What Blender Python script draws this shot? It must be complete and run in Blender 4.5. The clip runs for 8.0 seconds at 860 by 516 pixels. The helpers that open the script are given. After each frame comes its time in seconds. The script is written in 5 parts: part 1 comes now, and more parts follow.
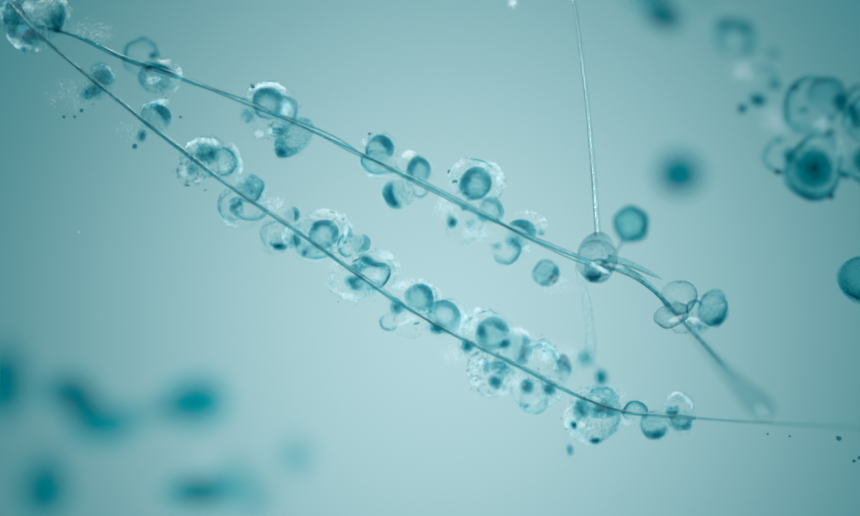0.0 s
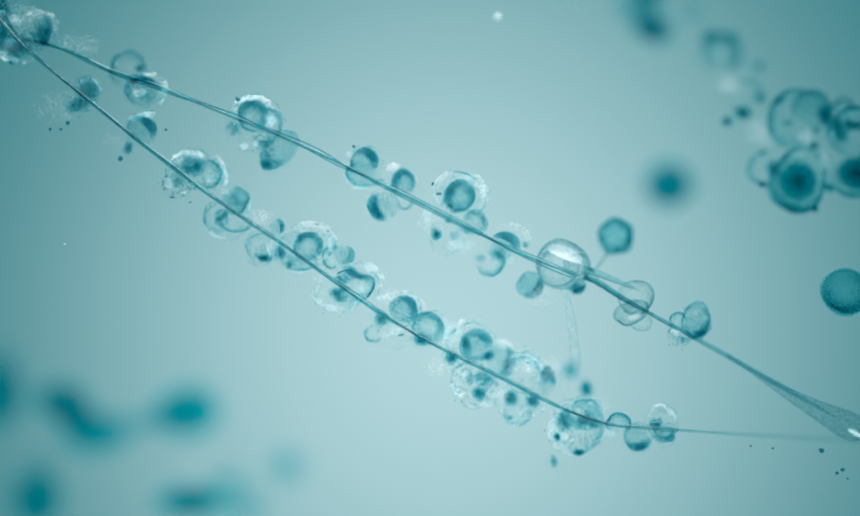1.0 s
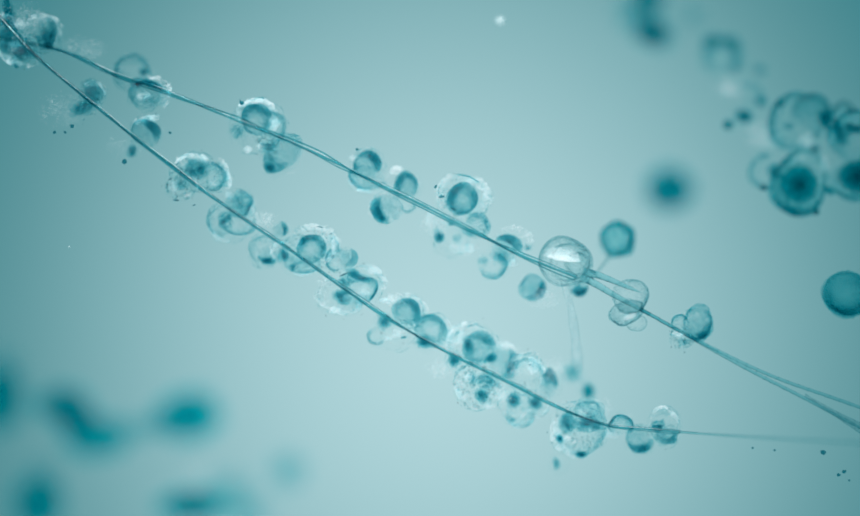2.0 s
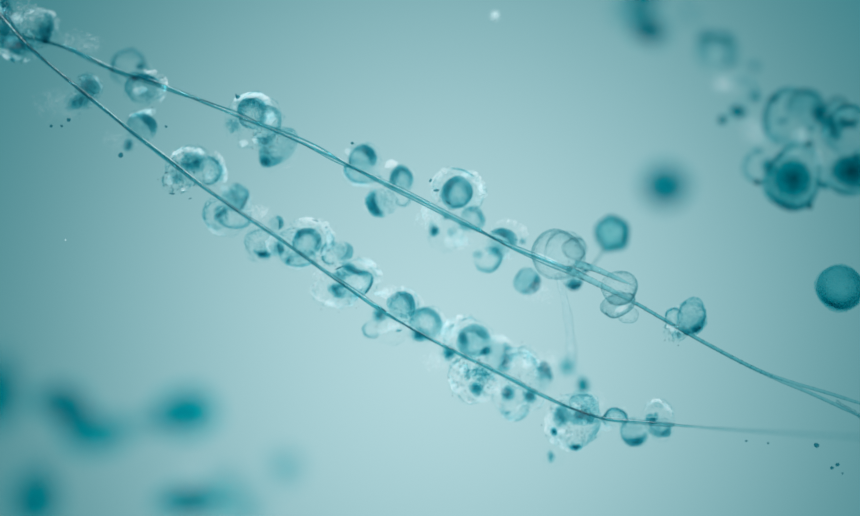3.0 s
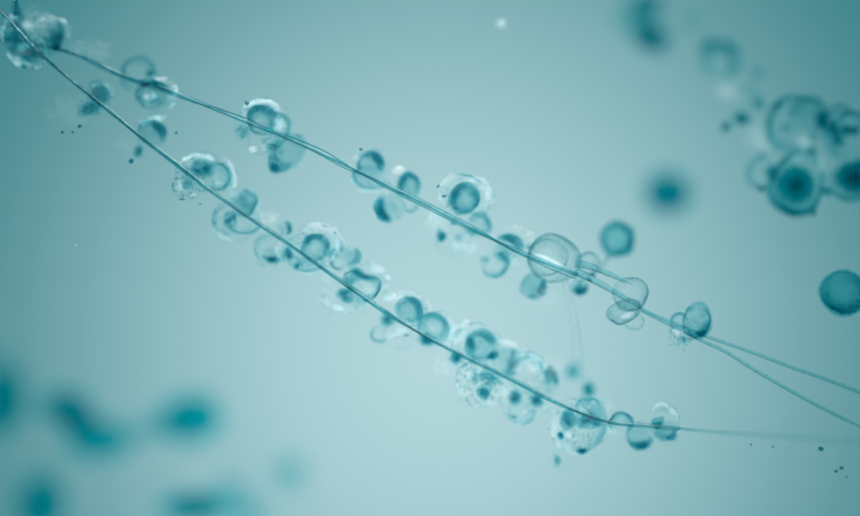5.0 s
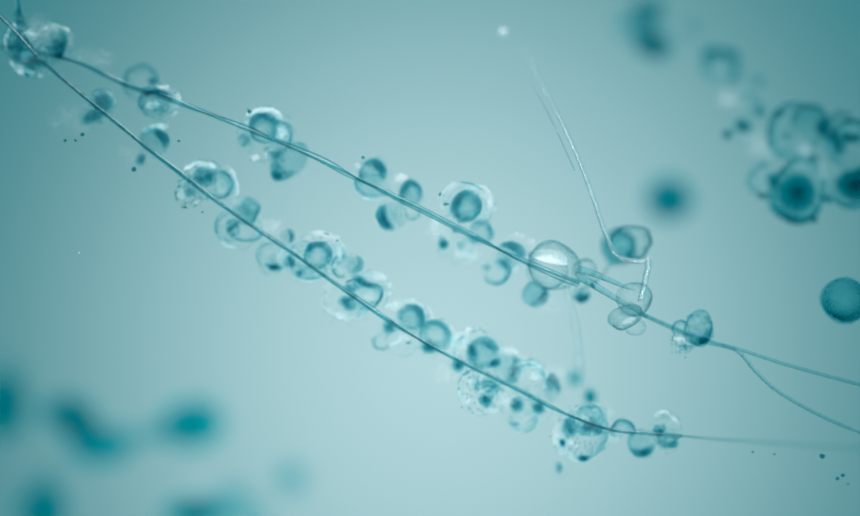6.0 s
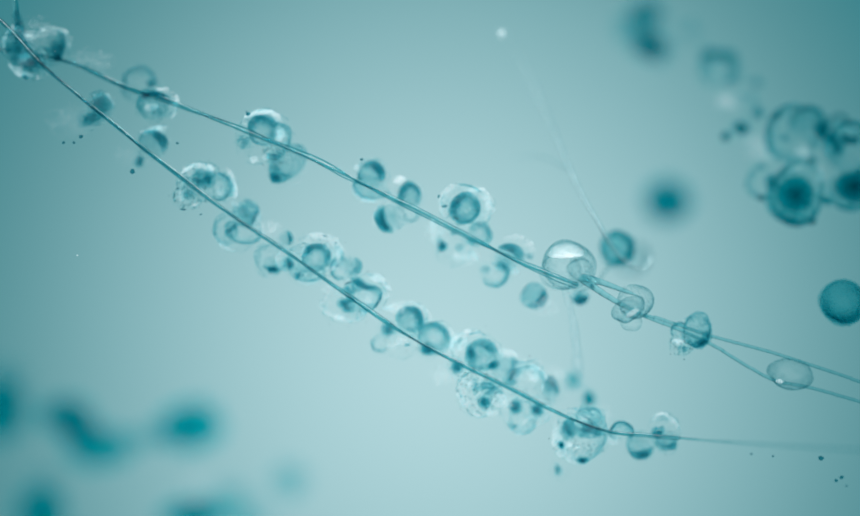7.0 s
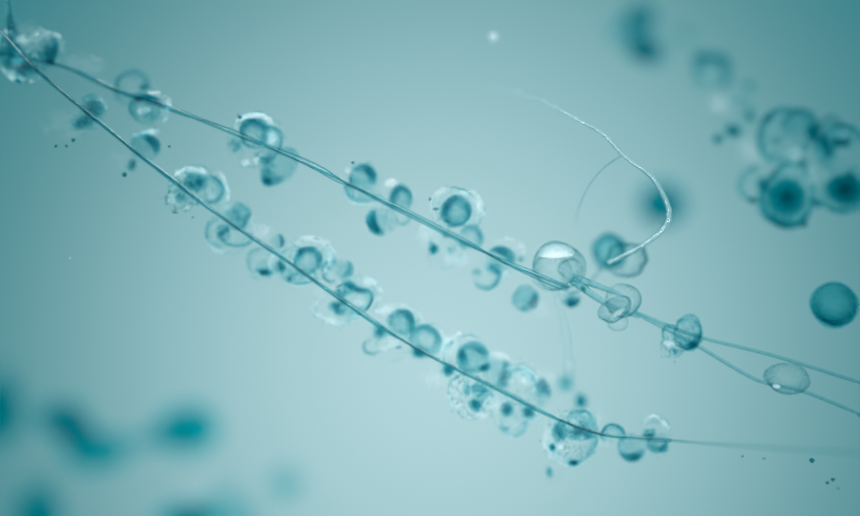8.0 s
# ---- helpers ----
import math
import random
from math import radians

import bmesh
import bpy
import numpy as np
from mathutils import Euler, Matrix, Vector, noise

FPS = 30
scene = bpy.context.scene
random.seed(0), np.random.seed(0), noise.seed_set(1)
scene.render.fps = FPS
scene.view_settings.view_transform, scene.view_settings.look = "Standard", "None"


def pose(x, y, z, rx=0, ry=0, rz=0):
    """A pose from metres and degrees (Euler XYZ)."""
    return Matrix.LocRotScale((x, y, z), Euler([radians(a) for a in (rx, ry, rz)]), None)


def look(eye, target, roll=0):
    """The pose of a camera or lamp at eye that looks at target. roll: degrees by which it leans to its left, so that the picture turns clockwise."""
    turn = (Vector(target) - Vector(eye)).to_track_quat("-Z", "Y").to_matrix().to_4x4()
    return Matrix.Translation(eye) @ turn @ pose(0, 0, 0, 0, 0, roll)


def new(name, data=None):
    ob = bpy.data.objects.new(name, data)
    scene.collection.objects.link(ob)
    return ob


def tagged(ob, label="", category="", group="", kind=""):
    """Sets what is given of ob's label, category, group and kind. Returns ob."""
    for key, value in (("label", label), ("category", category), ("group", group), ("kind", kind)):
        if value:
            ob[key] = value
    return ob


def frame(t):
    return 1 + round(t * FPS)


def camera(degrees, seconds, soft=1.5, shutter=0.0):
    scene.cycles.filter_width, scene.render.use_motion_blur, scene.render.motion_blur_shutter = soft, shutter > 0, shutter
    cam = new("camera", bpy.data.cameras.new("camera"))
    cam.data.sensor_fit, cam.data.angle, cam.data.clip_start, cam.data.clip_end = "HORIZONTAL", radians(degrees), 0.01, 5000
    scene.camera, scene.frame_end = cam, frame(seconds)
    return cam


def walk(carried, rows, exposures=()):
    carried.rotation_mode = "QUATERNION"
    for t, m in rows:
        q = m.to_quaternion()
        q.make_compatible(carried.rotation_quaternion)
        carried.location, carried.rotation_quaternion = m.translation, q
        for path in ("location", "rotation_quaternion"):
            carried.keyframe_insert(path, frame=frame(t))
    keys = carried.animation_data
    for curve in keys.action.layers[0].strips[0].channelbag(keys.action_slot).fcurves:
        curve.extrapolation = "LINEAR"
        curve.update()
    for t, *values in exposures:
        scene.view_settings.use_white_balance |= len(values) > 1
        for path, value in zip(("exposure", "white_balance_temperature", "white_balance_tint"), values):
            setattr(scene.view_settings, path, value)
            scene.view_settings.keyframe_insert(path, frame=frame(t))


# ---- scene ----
cam = camera(39.2, 8.0, soft=1.7)
# Macro lens: sharp on the two filaments, soft in front of and behind them.
cam.data.dof.use_dof = True
cam.data.dof.focus_distance = 0.1101
cam.data.dof.aperture_fstop = 5.0
walk(cam, [
    (0.0, pose(-0.00161, -0.10846, 0.00111, 89.0189, 0.0717, -0.0077)),
    (0.5, pose(-0.00091, -0.10862, 0.00064, 89.2327, 0.0810, 0.1345)),
    (1.0, pose(0.00027, -0.10893, 0.00149, 89.3936, 0.0015, 0.2143)),
    (1.5, pose(-0.00038, -0.10915, 0.00142, 89.5870, 0.0253, 0.1026)),
    (3.0, pose(0.00032, -0.10981, 0.00014, 89.9079, -0.0262, 0.1324)),
    (3.5, pose(0.00000, -0.11010, 0.00000, 90.0000, 0.0000, 0.0000)),
    (4.0, pose(-0.00001, -0.11046, 0.00007, 90.2055, -0.0635, 0.0392)),
    (4.5, pose(-0.00047, -0.11063, -0.00047, 90.3318, -0.0348, -0.0610)),
    (6.0, pose(-0.00088, -0.11105, 0.00020, 90.4913, -0.0184, -0.0264)),
    (6.5, pose(-0.00036, -0.11102, -0.00022, 90.6007, 0.0080, 0.0828)),
    (7.0, pose(-0.00093, -0.11103, 0.00026, 90.5593, 0.0038, -0.1160)),
    (7.5, pose(-0.00019, -0.11104, 0.00027, 90.6284, 0.0398, -0.0559)),
    (8.0, pose(0.00028, -0.11130, 0.00008, 90.7805, 0.0476, 0.0869)),
])

# ---- light ----
world = bpy.data.worlds.new("tank_water")
scene.world = world
world.use_nodes = True
world.node_tree.nodes["Background"].inputs["Color"].default_value = (0.006, 0.235, 0.285, 1)
world.node_tree.nodes["Background"].inputs["Strength"].default_value = 1.0

# The ring light above the lens, which whitens what faces it.
lamp = new("lens_lamp", bpy.data.lights.new("lens_lamp", "AREA"))
lamp.data.shape, lamp.data.size = "DISK", 0.30
lamp.data.energy, lamp.data.color = 3.0, (0.97, 1.0, 1.0)
lamp.matrix_world = look((-0.07, -0.26, 0.14), (0, 0, 0))

# The stained cells hold many thin layers one behind another.
scene.cycles.transparent_max_bounces = 128

MM = 0.001
rng = random.Random(7)


# ---- materials ----
def material(name):
    m = bpy.data.materials.new(name)
    m.use_nodes = True
    nt = m.node_tree
    nt.nodes.clear()
    out = nt.nodes.new("ShaderNodeOutputMaterial")
    return m, nt, out


def node(nt, kind, **values):
    n = nt.nodes.new(kind)
    for key, value in values.items():
        n.inputs[key.replace("_", " ")].default_value = value
    return n


def grain(nt, scale, detail=3.0, rough=0.55):
    """Noise in the thing's own space, in grains per metre."""
    co = nt.nodes.new("ShaderNodeTexCoord")
    n = node(nt, "ShaderNodeTexNoise", Scale=scale, Detail=detail, Roughness=rough)
    nt.links.new(co.outputs["Object"], n.inputs["Vector"])
    return n


def bump(nt, height, strength, distance):
    b = node(nt, "ShaderNodeBump", Strength=strength, Distance=distance)
    nt.links.new(height, b.inputs["Height"])
    return b


def jelly(name, tint_a, tint_b, ior, rough=0.0, scale=900.0, relief=0.25):
    """Clear jelly: bends the light that comes through it, a little uneven in tint and surface."""
    m, nt, out = material(name)
    big, fine = grain(nt, scale * 0.4), grain(nt, scale * 2.2)
    ramp = nt.nodes.new("ShaderNodeMix")
    ramp.data_type = "RGBA"
    ramp.inputs["A"].default_value, ramp.inputs["B"].default_value = (*tint_a, 1), (*tint_b, 1)
    nt.links.new(big.outputs["Fac"], ramp.inputs["Factor"])
    b = bump(nt, fine.outputs["Fac"], relief, 0.0002)
    body = node(nt, "ShaderNodeBsdfGlass", Roughness=rough, IOR=ior)
    nt.links.new(ramp.outputs["Result"], body.inputs["Color"])
    nt.links.new(b.outputs["Normal"], body.inputs["Normal"])
    nt.links.new(body.outputs["BSDF"], out.inputs["Surface"])
    return m


def dye(name, dark, light, scatter=0.12, scale=700.0):
    """Stained cell matter in clear water: swallows light on its way through and scatters a little."""
    m, nt, out = material(name)
    n = grain(nt, scale, 4.0)
    ramp = nt.nodes.new("ShaderNodeMix")
    ramp.data_type = "RGBA"
    ramp.inputs["A"].default_value, ramp.inputs["B"].default_value = (*dark, 1), (*light, 1)
    span = node(nt, "ShaderNodeMapRange")
    span.inputs["From Min"].default_value, span.inputs["From Max"].default_value = 0.3, 0.7
    nt.links.new(n.outputs["Fac"], span.inputs["Value"])
    nt.links.new(span.outputs["Result"], ramp.inputs["Factor"])
    clear, haze = node(nt, "ShaderNodeBsdfTransparent"), node(nt, "ShaderNodeBsdfTranslucent")
    mix = nt.nodes.new("ShaderNodeMixShader")
    mix.inputs["Fac"].default_value = scatter
    nt.links.new(ramp.outputs["Result"], clear.inputs["Color"])
    nt.links.new(ramp.outputs["Result"], haze.inputs["Color"])
    nt.links.new(clear.outputs["BSDF"], mix.inputs[1])
    nt.links.new(haze.outputs["BSDF"], mix.inputs[2])
    nt.links.new(mix.outputs["Shader"], out.inputs["Surface"])
    return m


def gauze(name, dark, light, dense, low=0.42, least=0.02, scale=3600):
    """Thin milky shreds: partly clear, the rest scatters white."""
    m, nt, out = material(name)
    n, fine = grain(nt, 2500), grain(nt, scale, 5.0, 0.65)
    ramp = nt.nodes.new("ShaderNodeMix")
    ramp.data_type = "RGBA"
    ramp.inputs["A"].default_value, ramp.inputs["B"].default_value = (*dark, 1), (*light, 1)
    nt.links.new(n.outputs["Fac"], ramp.inputs["Factor"])
    white, through_it = node(nt, "ShaderNodeBsdfDiffuse"), node(nt, "ShaderNodeBsdfTranslucent")
    clear = node(nt, "ShaderNodeBsdfTransparent")
    body, mix = nt.nodes.new("ShaderNodeMixShader"), nt.nodes.new("ShaderNodeMixShader")
    body.inputs["Fac"].default_value = 0.5
    for b in (white, through_it):
        nt.links.new(ramp.outputs["Result"], b.inputs["Color"])
    nt.links.new(white.outputs["BSDF"], body.inputs[1])
    nt.links.new(through_it.outputs["BSDF"], body.inputs[2])
    span = node(nt, "ShaderNodeMapRange")
    for key, value in (("From Min", low), ("From Max", 0.72), ("To Min", least), ("To Max", dense)):
        span.inputs[key].default_value = value
    nt.links.new(fine.outputs["Fac"], span.inputs["Value"])
    nt.links.new(span.outputs["Result"], mix.inputs["Fac"])
    nt.links.new(clear.outputs["BSDF"], mix.inputs[1])
    nt.links.new(body.outputs["Shader"], mix.inputs[2])
    nt.links.new(mix.outputs["Shader"], out.inputs["Surface"])
    return m


def stain(name, dark, light):
    """Teal stain in clear cell matter: each flake swallows some red and lets the rest of the light through."""
    m, nt, out = material(name)
    ramp = nt.nodes.new("ShaderNodeMix")
    ramp.data_type = "RGBA"
    ramp.inputs["A"].default_value, ramp.inputs["B"].default_value = (*dark, 1), (*light, 1)
    nt.links.new(grain(nt, 1500).outputs["Fac"], ramp.inputs["Factor"])
    clear = node(nt, "ShaderNodeBsdfTransparent")
    nt.links.new(ramp.outputs["Result"], clear.inputs["Color"])
    nt.links.new(clear.outputs["BSDF"], out.inputs["Surface"])
    return m


def skin_film(name, dark, light):
    """A film too thin to bend light: clear, uneven in tint, with a wet gloss."""
    m, nt, out = material(name)
    ramp = nt.nodes.new("ShaderNodeMix")
    ramp.data_type = "RGBA"
    ramp.inputs["A"].default_value, ramp.inputs["B"].default_value = (*dark, 1), (*light, 1)
    nt.links.new(grain(nt, 900, 5.0).outputs["Fac"], ramp.inputs["Factor"])
    clear, wet, mix = (nt.nodes.new("ShaderNode" + k) for k in ("BsdfTransparent", "BsdfGlossy", "MixShader"))
    wet.inputs["Roughness"].default_value, mix.inputs["Fac"].default_value = 0.25, 0.003
    b = bump(nt, grain(nt, 1800).outputs["Fac"], 0.3, 0.0002)
    nt.links.new(b.outputs["Normal"], wet.inputs["Normal"])
    nt.links.new(ramp.outputs["Result"], clear.inputs["Color"])
    nt.links.new(clear.outputs["BSDF"], mix.inputs[1])
    nt.links.new(wet.outputs["BSDF"], mix.inputs[2])
    nt.links.new(mix.outputs["Shader"], out.inputs["Surface"])
    return m


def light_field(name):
    """The backdrop's own glow, painted as emission: brightest in its middle, falling off outwards."""
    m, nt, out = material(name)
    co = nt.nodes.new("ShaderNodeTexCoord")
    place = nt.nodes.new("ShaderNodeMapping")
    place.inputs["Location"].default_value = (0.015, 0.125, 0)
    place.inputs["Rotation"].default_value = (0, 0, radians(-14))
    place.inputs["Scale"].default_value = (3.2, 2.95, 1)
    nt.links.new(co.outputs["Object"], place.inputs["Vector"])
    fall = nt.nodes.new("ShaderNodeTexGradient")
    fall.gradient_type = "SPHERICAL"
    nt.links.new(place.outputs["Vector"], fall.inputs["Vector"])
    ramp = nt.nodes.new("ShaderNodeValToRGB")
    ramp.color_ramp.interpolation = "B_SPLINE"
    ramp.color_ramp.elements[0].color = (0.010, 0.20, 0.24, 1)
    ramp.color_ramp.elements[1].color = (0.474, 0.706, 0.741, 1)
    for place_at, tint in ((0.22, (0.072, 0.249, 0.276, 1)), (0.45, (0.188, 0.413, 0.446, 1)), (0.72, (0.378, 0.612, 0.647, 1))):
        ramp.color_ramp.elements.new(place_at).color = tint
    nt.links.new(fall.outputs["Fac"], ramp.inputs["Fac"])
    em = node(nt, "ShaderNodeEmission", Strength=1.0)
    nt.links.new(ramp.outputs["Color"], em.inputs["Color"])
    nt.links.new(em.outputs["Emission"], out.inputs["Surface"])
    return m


THREAD = jelly("thread_jelly", (0.26, 0.70, 0.74), (0.58, 0.88, 0.90), 1.09, 0.03, 700, 0.3)
STRAND = jelly("strand_jelly", (0.62, 0.87, 0.89), (0.84, 0.955, 0.962), 1.09, 0.06, 700, 0.2)
GRAIN = jelly("grain_jelly", (0.86, 0.95, 0.96), (0.98, 1.0, 1.0), 1.07, 0.08, 3000, 0.4)
DENSE = dye("dense_dye", (0.10, 0.68, 0.72), (0.34, 0.80, 0.83), 0.03)
FLOSS = jelly("floss_jelly", (0.80, 0.935, 0.945), (0.94, 0.98, 0.985), 1.11, 0.08, 500, 0.2)
SPECK = dye("speck_dye", (0.18, 0.58, 0.64), (0.34, 0.70, 0.75), 0.10, 3000)
CRUST = gauze("crust_gauze", (0.88, 0.94, 0.945), (0.97, 0.985, 0.985), 0.68, 0.36, 0.04, 2000)
# White for the highlights painted along filaments and strands.
HIGHLIGHT = gauze("highlight_gauze", (0.88, 0.94, 0.945), (0.97, 0.99, 0.99), 0.34, 0.42, 0.20)
# White for the teardrop's painted glint.
GLINT = gauze("glint_gauze", (0.90, 0.95, 0.95), (0.97, 0.99, 0.99), 0.52, 0.25, 0.30)
FOAM = gauze("foam_white", (0.95, 0.94, 0.94), (1.0, 0.98, 0.98), 0.60, 0.30, 0.35)
GEL = stain("gel_stain", (0.62, 0.815, 0.84), (0.72, 0.865, 0.88))
PLASM = stain("plasm_stain", (0.19, 0.72, 0.775), (0.27, 0.76, 0.805))
DARK = stain("dark_stain", (0.0, 0.66, 0.71), (0.0, 0.70, 0.745))
PALE = stain("pale_stain", (0.0, 0.70, 0.755), (0.0, 0.73, 0.78))
DEEP = stain("deep_stain", (0.0, 0.70, 0.75), (0.0, 0.73, 0.775))
HEART = stain("heart_stain", (0.10, 0.90, 0.92), (0.16, 0.92, 0.94))
BALLSKIN = stain("ball_stain", (0.52, 0.88, 0.905), (0.62, 0.90, 0.92))
SAC = skin_film("sac_film", (0.975, 0.99, 0.99), (0.995, 1.0, 1.0))
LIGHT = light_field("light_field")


# ---- building ----
def mesh_of(name, bm, mat):
    for f in bm.faces:
        f.smooth = True
    me = bpy.data.meshes.new(name)
    bm.to_mesh(me)
    bm.free()
    me.materials.append(mat)
    return me


def part(name, bm, mat, parent, label=""):
    ob = new(name, mesh_of(name, bm, mat))
    ob.parent = parent
    return tagged(ob, label)


def thing(name, x, y, z, label, category, group=""):
    ob = new(name)
    ob.empty_display_size = 0.002
    ob.location = (x * MM, y * MM, z * MM)
    return tagged(ob, label, category, group)


def ball(bm, at, radii, uneven=0.05, waves=1.4, fine=4, inside=False, seed=0.0):
    """A lumpy ball, in millimetres; inside turns its surface inwards, as the inner wall of a hollow one."""
    made = bmesh.ops.create_icosphere(bm, subdivisions=fine, radius=1.0)["verts"]
    shift = Vector((seed * 3.7, seed * 1.3, seed * 7.1))
    for v in made:
        d = v.co.normalized()
        k = 1 + uneven * noise.noise(d * waves + shift) + 0.3 * uneven * noise.noise(d * waves * 3.1 + shift)
        v.co = Vector((at[0] + d.x * radii[0] * k, at[1] + d.y * radii[1] * k, at[2] + d.z * radii[2] * k)) * MM
    if inside:
        bmesh.ops.reverse_faces(bm, faces=list({f for v in made for f in v.link_faces}))
    return made


def beads(bm, at, r, count, size, spread=0.16, lean=None):
    """Small grains that stick to a ball of radius r."""
    for _ in range(count):
        d = Vector((rng.gauss(0, 1), rng.gauss(0, 1), rng.gauss(0, 1)))
        if lean:
            d += Vector(lean)
        d.normalize()
        k = r * (1 + rng.uniform(-spread * 0.5, spread))
        s = size * rng.uniform(0.35, 1.0)
        m = Matrix.Translation((Vector(at) + d * k) * MM) @ Euler((rng.random() * 6, rng.random() * 6, rng.random() * 6)).to_matrix().to_4x4()
        m = m @ Matrix.Diagonal((s * MM, s * MM * rng.uniform(0.5, 1), s * MM * rng.uniform(0.4, 0.9), 1))
        bmesh.ops.create_icosphere(bm, subdivisions=1, radius=1.0, matrix=m)


def tube(points, radii, sides=10, wobble=0.0, seed=0.0):
    """A round strand through the points (millimetres), with a radius at each."""
    bm = bmesh.new()
    rings = []
    for i, p in enumerate(points):
        a, b = points[max(i - 1, 0)], points[min(i + 1, len(points) - 1)]
        along = (b - a).normalized()
        side = along.cross(Vector((0, 1, 0))).normalized()
        up = side.cross(along)
        r = radii[i] * (1 + wobble * noise.noise(Vector((i * 0.21, seed, 0))))
        rings.append([bm.verts.new((p + (side * math.cos(t) + up * math.sin(t)) * r) * MM)
                      for t in (2 * math.pi * k / sides for k in range(sides))])
    for a, b in zip(rings, rings[1:]):
        for k in range(sides):
            bm.faces.new((a[k], a[(k + 1) % sides], b[(k + 1) % sides], b[k]))
    bmesh.ops.recalc_face_normals(bm, faces=bm.faces[:])
    return bm


def glide(points, count):
    """count places at even steps along a smooth line through the points."""
    pts = [Vector(p) for p in points]
    pts = [pts[0] * 2 - pts[1], *pts, pts[-1] * 2 - pts[-2]]
    fine = []
    for i in range(1, len(pts) - 2):
        a, b, c, d = pts[i - 1:i + 3]
        for k in range(24):
            t = k / 24
            fine.append(0.5 * ((2 * b) + (c - a) * t + (2 * a - 5 * b + 4 * c - d) * t * t + (3 * b - a - 3 * c + d) * t ** 3))
    fine.append(pts[-2])
    far = [0.0]
    for a, b in zip(fine, fine[1:]):
        far.append(far[-1] + (b - a).length)
    out, j = [], 0
    for i in range(count):
        want = far[-1] * i / (count - 1)
        while j < len(far) - 2 and far[j + 1] < want:
            j += 1
        step = far[j + 1] - far[j]
        out.append(fine[j].lerp(fine[j + 1], (want - far[j]) / step if step else 0))
    return out


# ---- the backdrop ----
# A self-lit disc; its bright middle and dim edge are in the emission ramp.
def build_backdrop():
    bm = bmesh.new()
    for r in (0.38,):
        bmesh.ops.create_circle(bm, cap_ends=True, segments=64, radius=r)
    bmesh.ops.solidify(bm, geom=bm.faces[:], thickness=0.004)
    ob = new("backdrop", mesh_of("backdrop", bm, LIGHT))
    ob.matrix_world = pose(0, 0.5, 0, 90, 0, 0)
    tagged(ob, "pale teal glowing backdrop disc, its brighter middle painted into the emission", "backdrop", kind="structure")


build_backdrop()


# ---- filaments ----
def filament(name, label, points, r0, r1, mat=THREAD, count=160, wobble=0.25, twin=0.0):
    """A filament of one main fibre and, where twin is given, two finer ones that wind loosely round it and a white one
    as painted highlight.
    """
    line = glide(points, count)
    ob = tagged(new(name), label, "filament")
    radii = [r0 + (r1 - r0) * i / (count - 1) for i in range(count)]
    part("fibre", tube(line, radii, 12, wobble, rng.random() * 50), mat, ob)
    for k in range(2 if twin else 0):
        turn = rng.uniform(0, 6)
        off = []
        for i, p in enumerate(line):
            a = turn + i * 0.085 * (1 + 0.3 * k) + 1.5 * noise.noise(Vector((i * 0.05, k * 9.0, 0)))
            w = twin * (1 + 0.8 * noise.noise(Vector((i * 0.06, 4.0 + k, 0))))
            off.append(p + Vector((0.5, 0, 0.86)) * (w * math.sin(a)) + Vector((0, 1, 0)) * (w * math.cos(a)))
        part("fibre", tube(off, [r * (0.62 - 0.12 * k) for r in radii], 10, wobble, rng.random() * 50), mat, ob)
    # Thin white line painted alongside as the filament's light streaks.
    if twin:
        off = [p + Vector((0.4, -0.9, 0.8)) * (radii[i] * (1.1 + 0.9 * noise.noise(Vector((i * 0.09, 7.0, 0))))) for i, p in enumerate(line)]
        part("highlight_fibre", tube(off, [max(0.012, r * (0.28 + 0.5 * noise.noise(Vector((i * 0.13, 2.0, 0))))) for i, r in enumerate(radii)], 8), HIGHLIGHT, ob, "thin white fibre painted as a highlight")
    return ob


filament("upper_filament", "fine clear teal filament strung with vesicles",
         [(-43.74, 4.0, 21.51), (-35.14, 3.0, 19.93), (-29.61, 2.5, 17.64), (-24.31, 0.5, 15.67), (-18.20, 0.0, 13.15), (-13.20, 0.0, 11.15),
          (-7.20, 0.0, 8.35), (-1.20, 0.0, 5.40), (3.30, 0.0, 3.10), (7.80, 0.0, 0.85), (12.90, 0.0, -1.20)], 0.12, 0.12, twin=0.25)
filament("lower_filament", "fine clear teal filament strung with vesicles",
         [(-42.21, 0.0, 25.00), (-39.20, 0.0, 22.10), (-36.20, 0.0, 18.90), (-30.70, 0.0, 14.40), (-24.20, 0.0, 9.25), (-18.20, 0.0, 4.75), (-13.20, 0.0, 1.35), (-7.20, 0.0, -2.90),
          (-2.20, 0.0, -6.10), (2.30, 0.0, -8.50), (6.80, 0.0, -10.65), (10.80, 0.0, -12.75), (13.80, 0.0, -14.00), (16.30, 0.0, -14.70), (18.80, 0.0, -14.90), (22.30, 0.0, -15.20)],
         0.14, 0.095, twin=0.16)
filament("tail_filament", "faint thin filament trailing off from the lower one",
         [(22.20, 0.0, -15.20), (26.74, 4.0, -16.07), (33.04, 8.0, -17.00), (39.38, 11.0, -17.77), (48.64, 15.0, -18.75)], 0.11, 0.08, STRAND, 60)


# ---- vesicles ----
def waves_at(d, count, rate, gen):
    """Smooth noise between about -1 and 1 at the places d, as a sum of waves."""
    total = np.zeros(len(d))
    for _ in range(count):
        total += np.sin(d @ (gen.normal(size=3) * rate) + gen.uniform(0, 6.28))
    return total / math.sqrt(count)


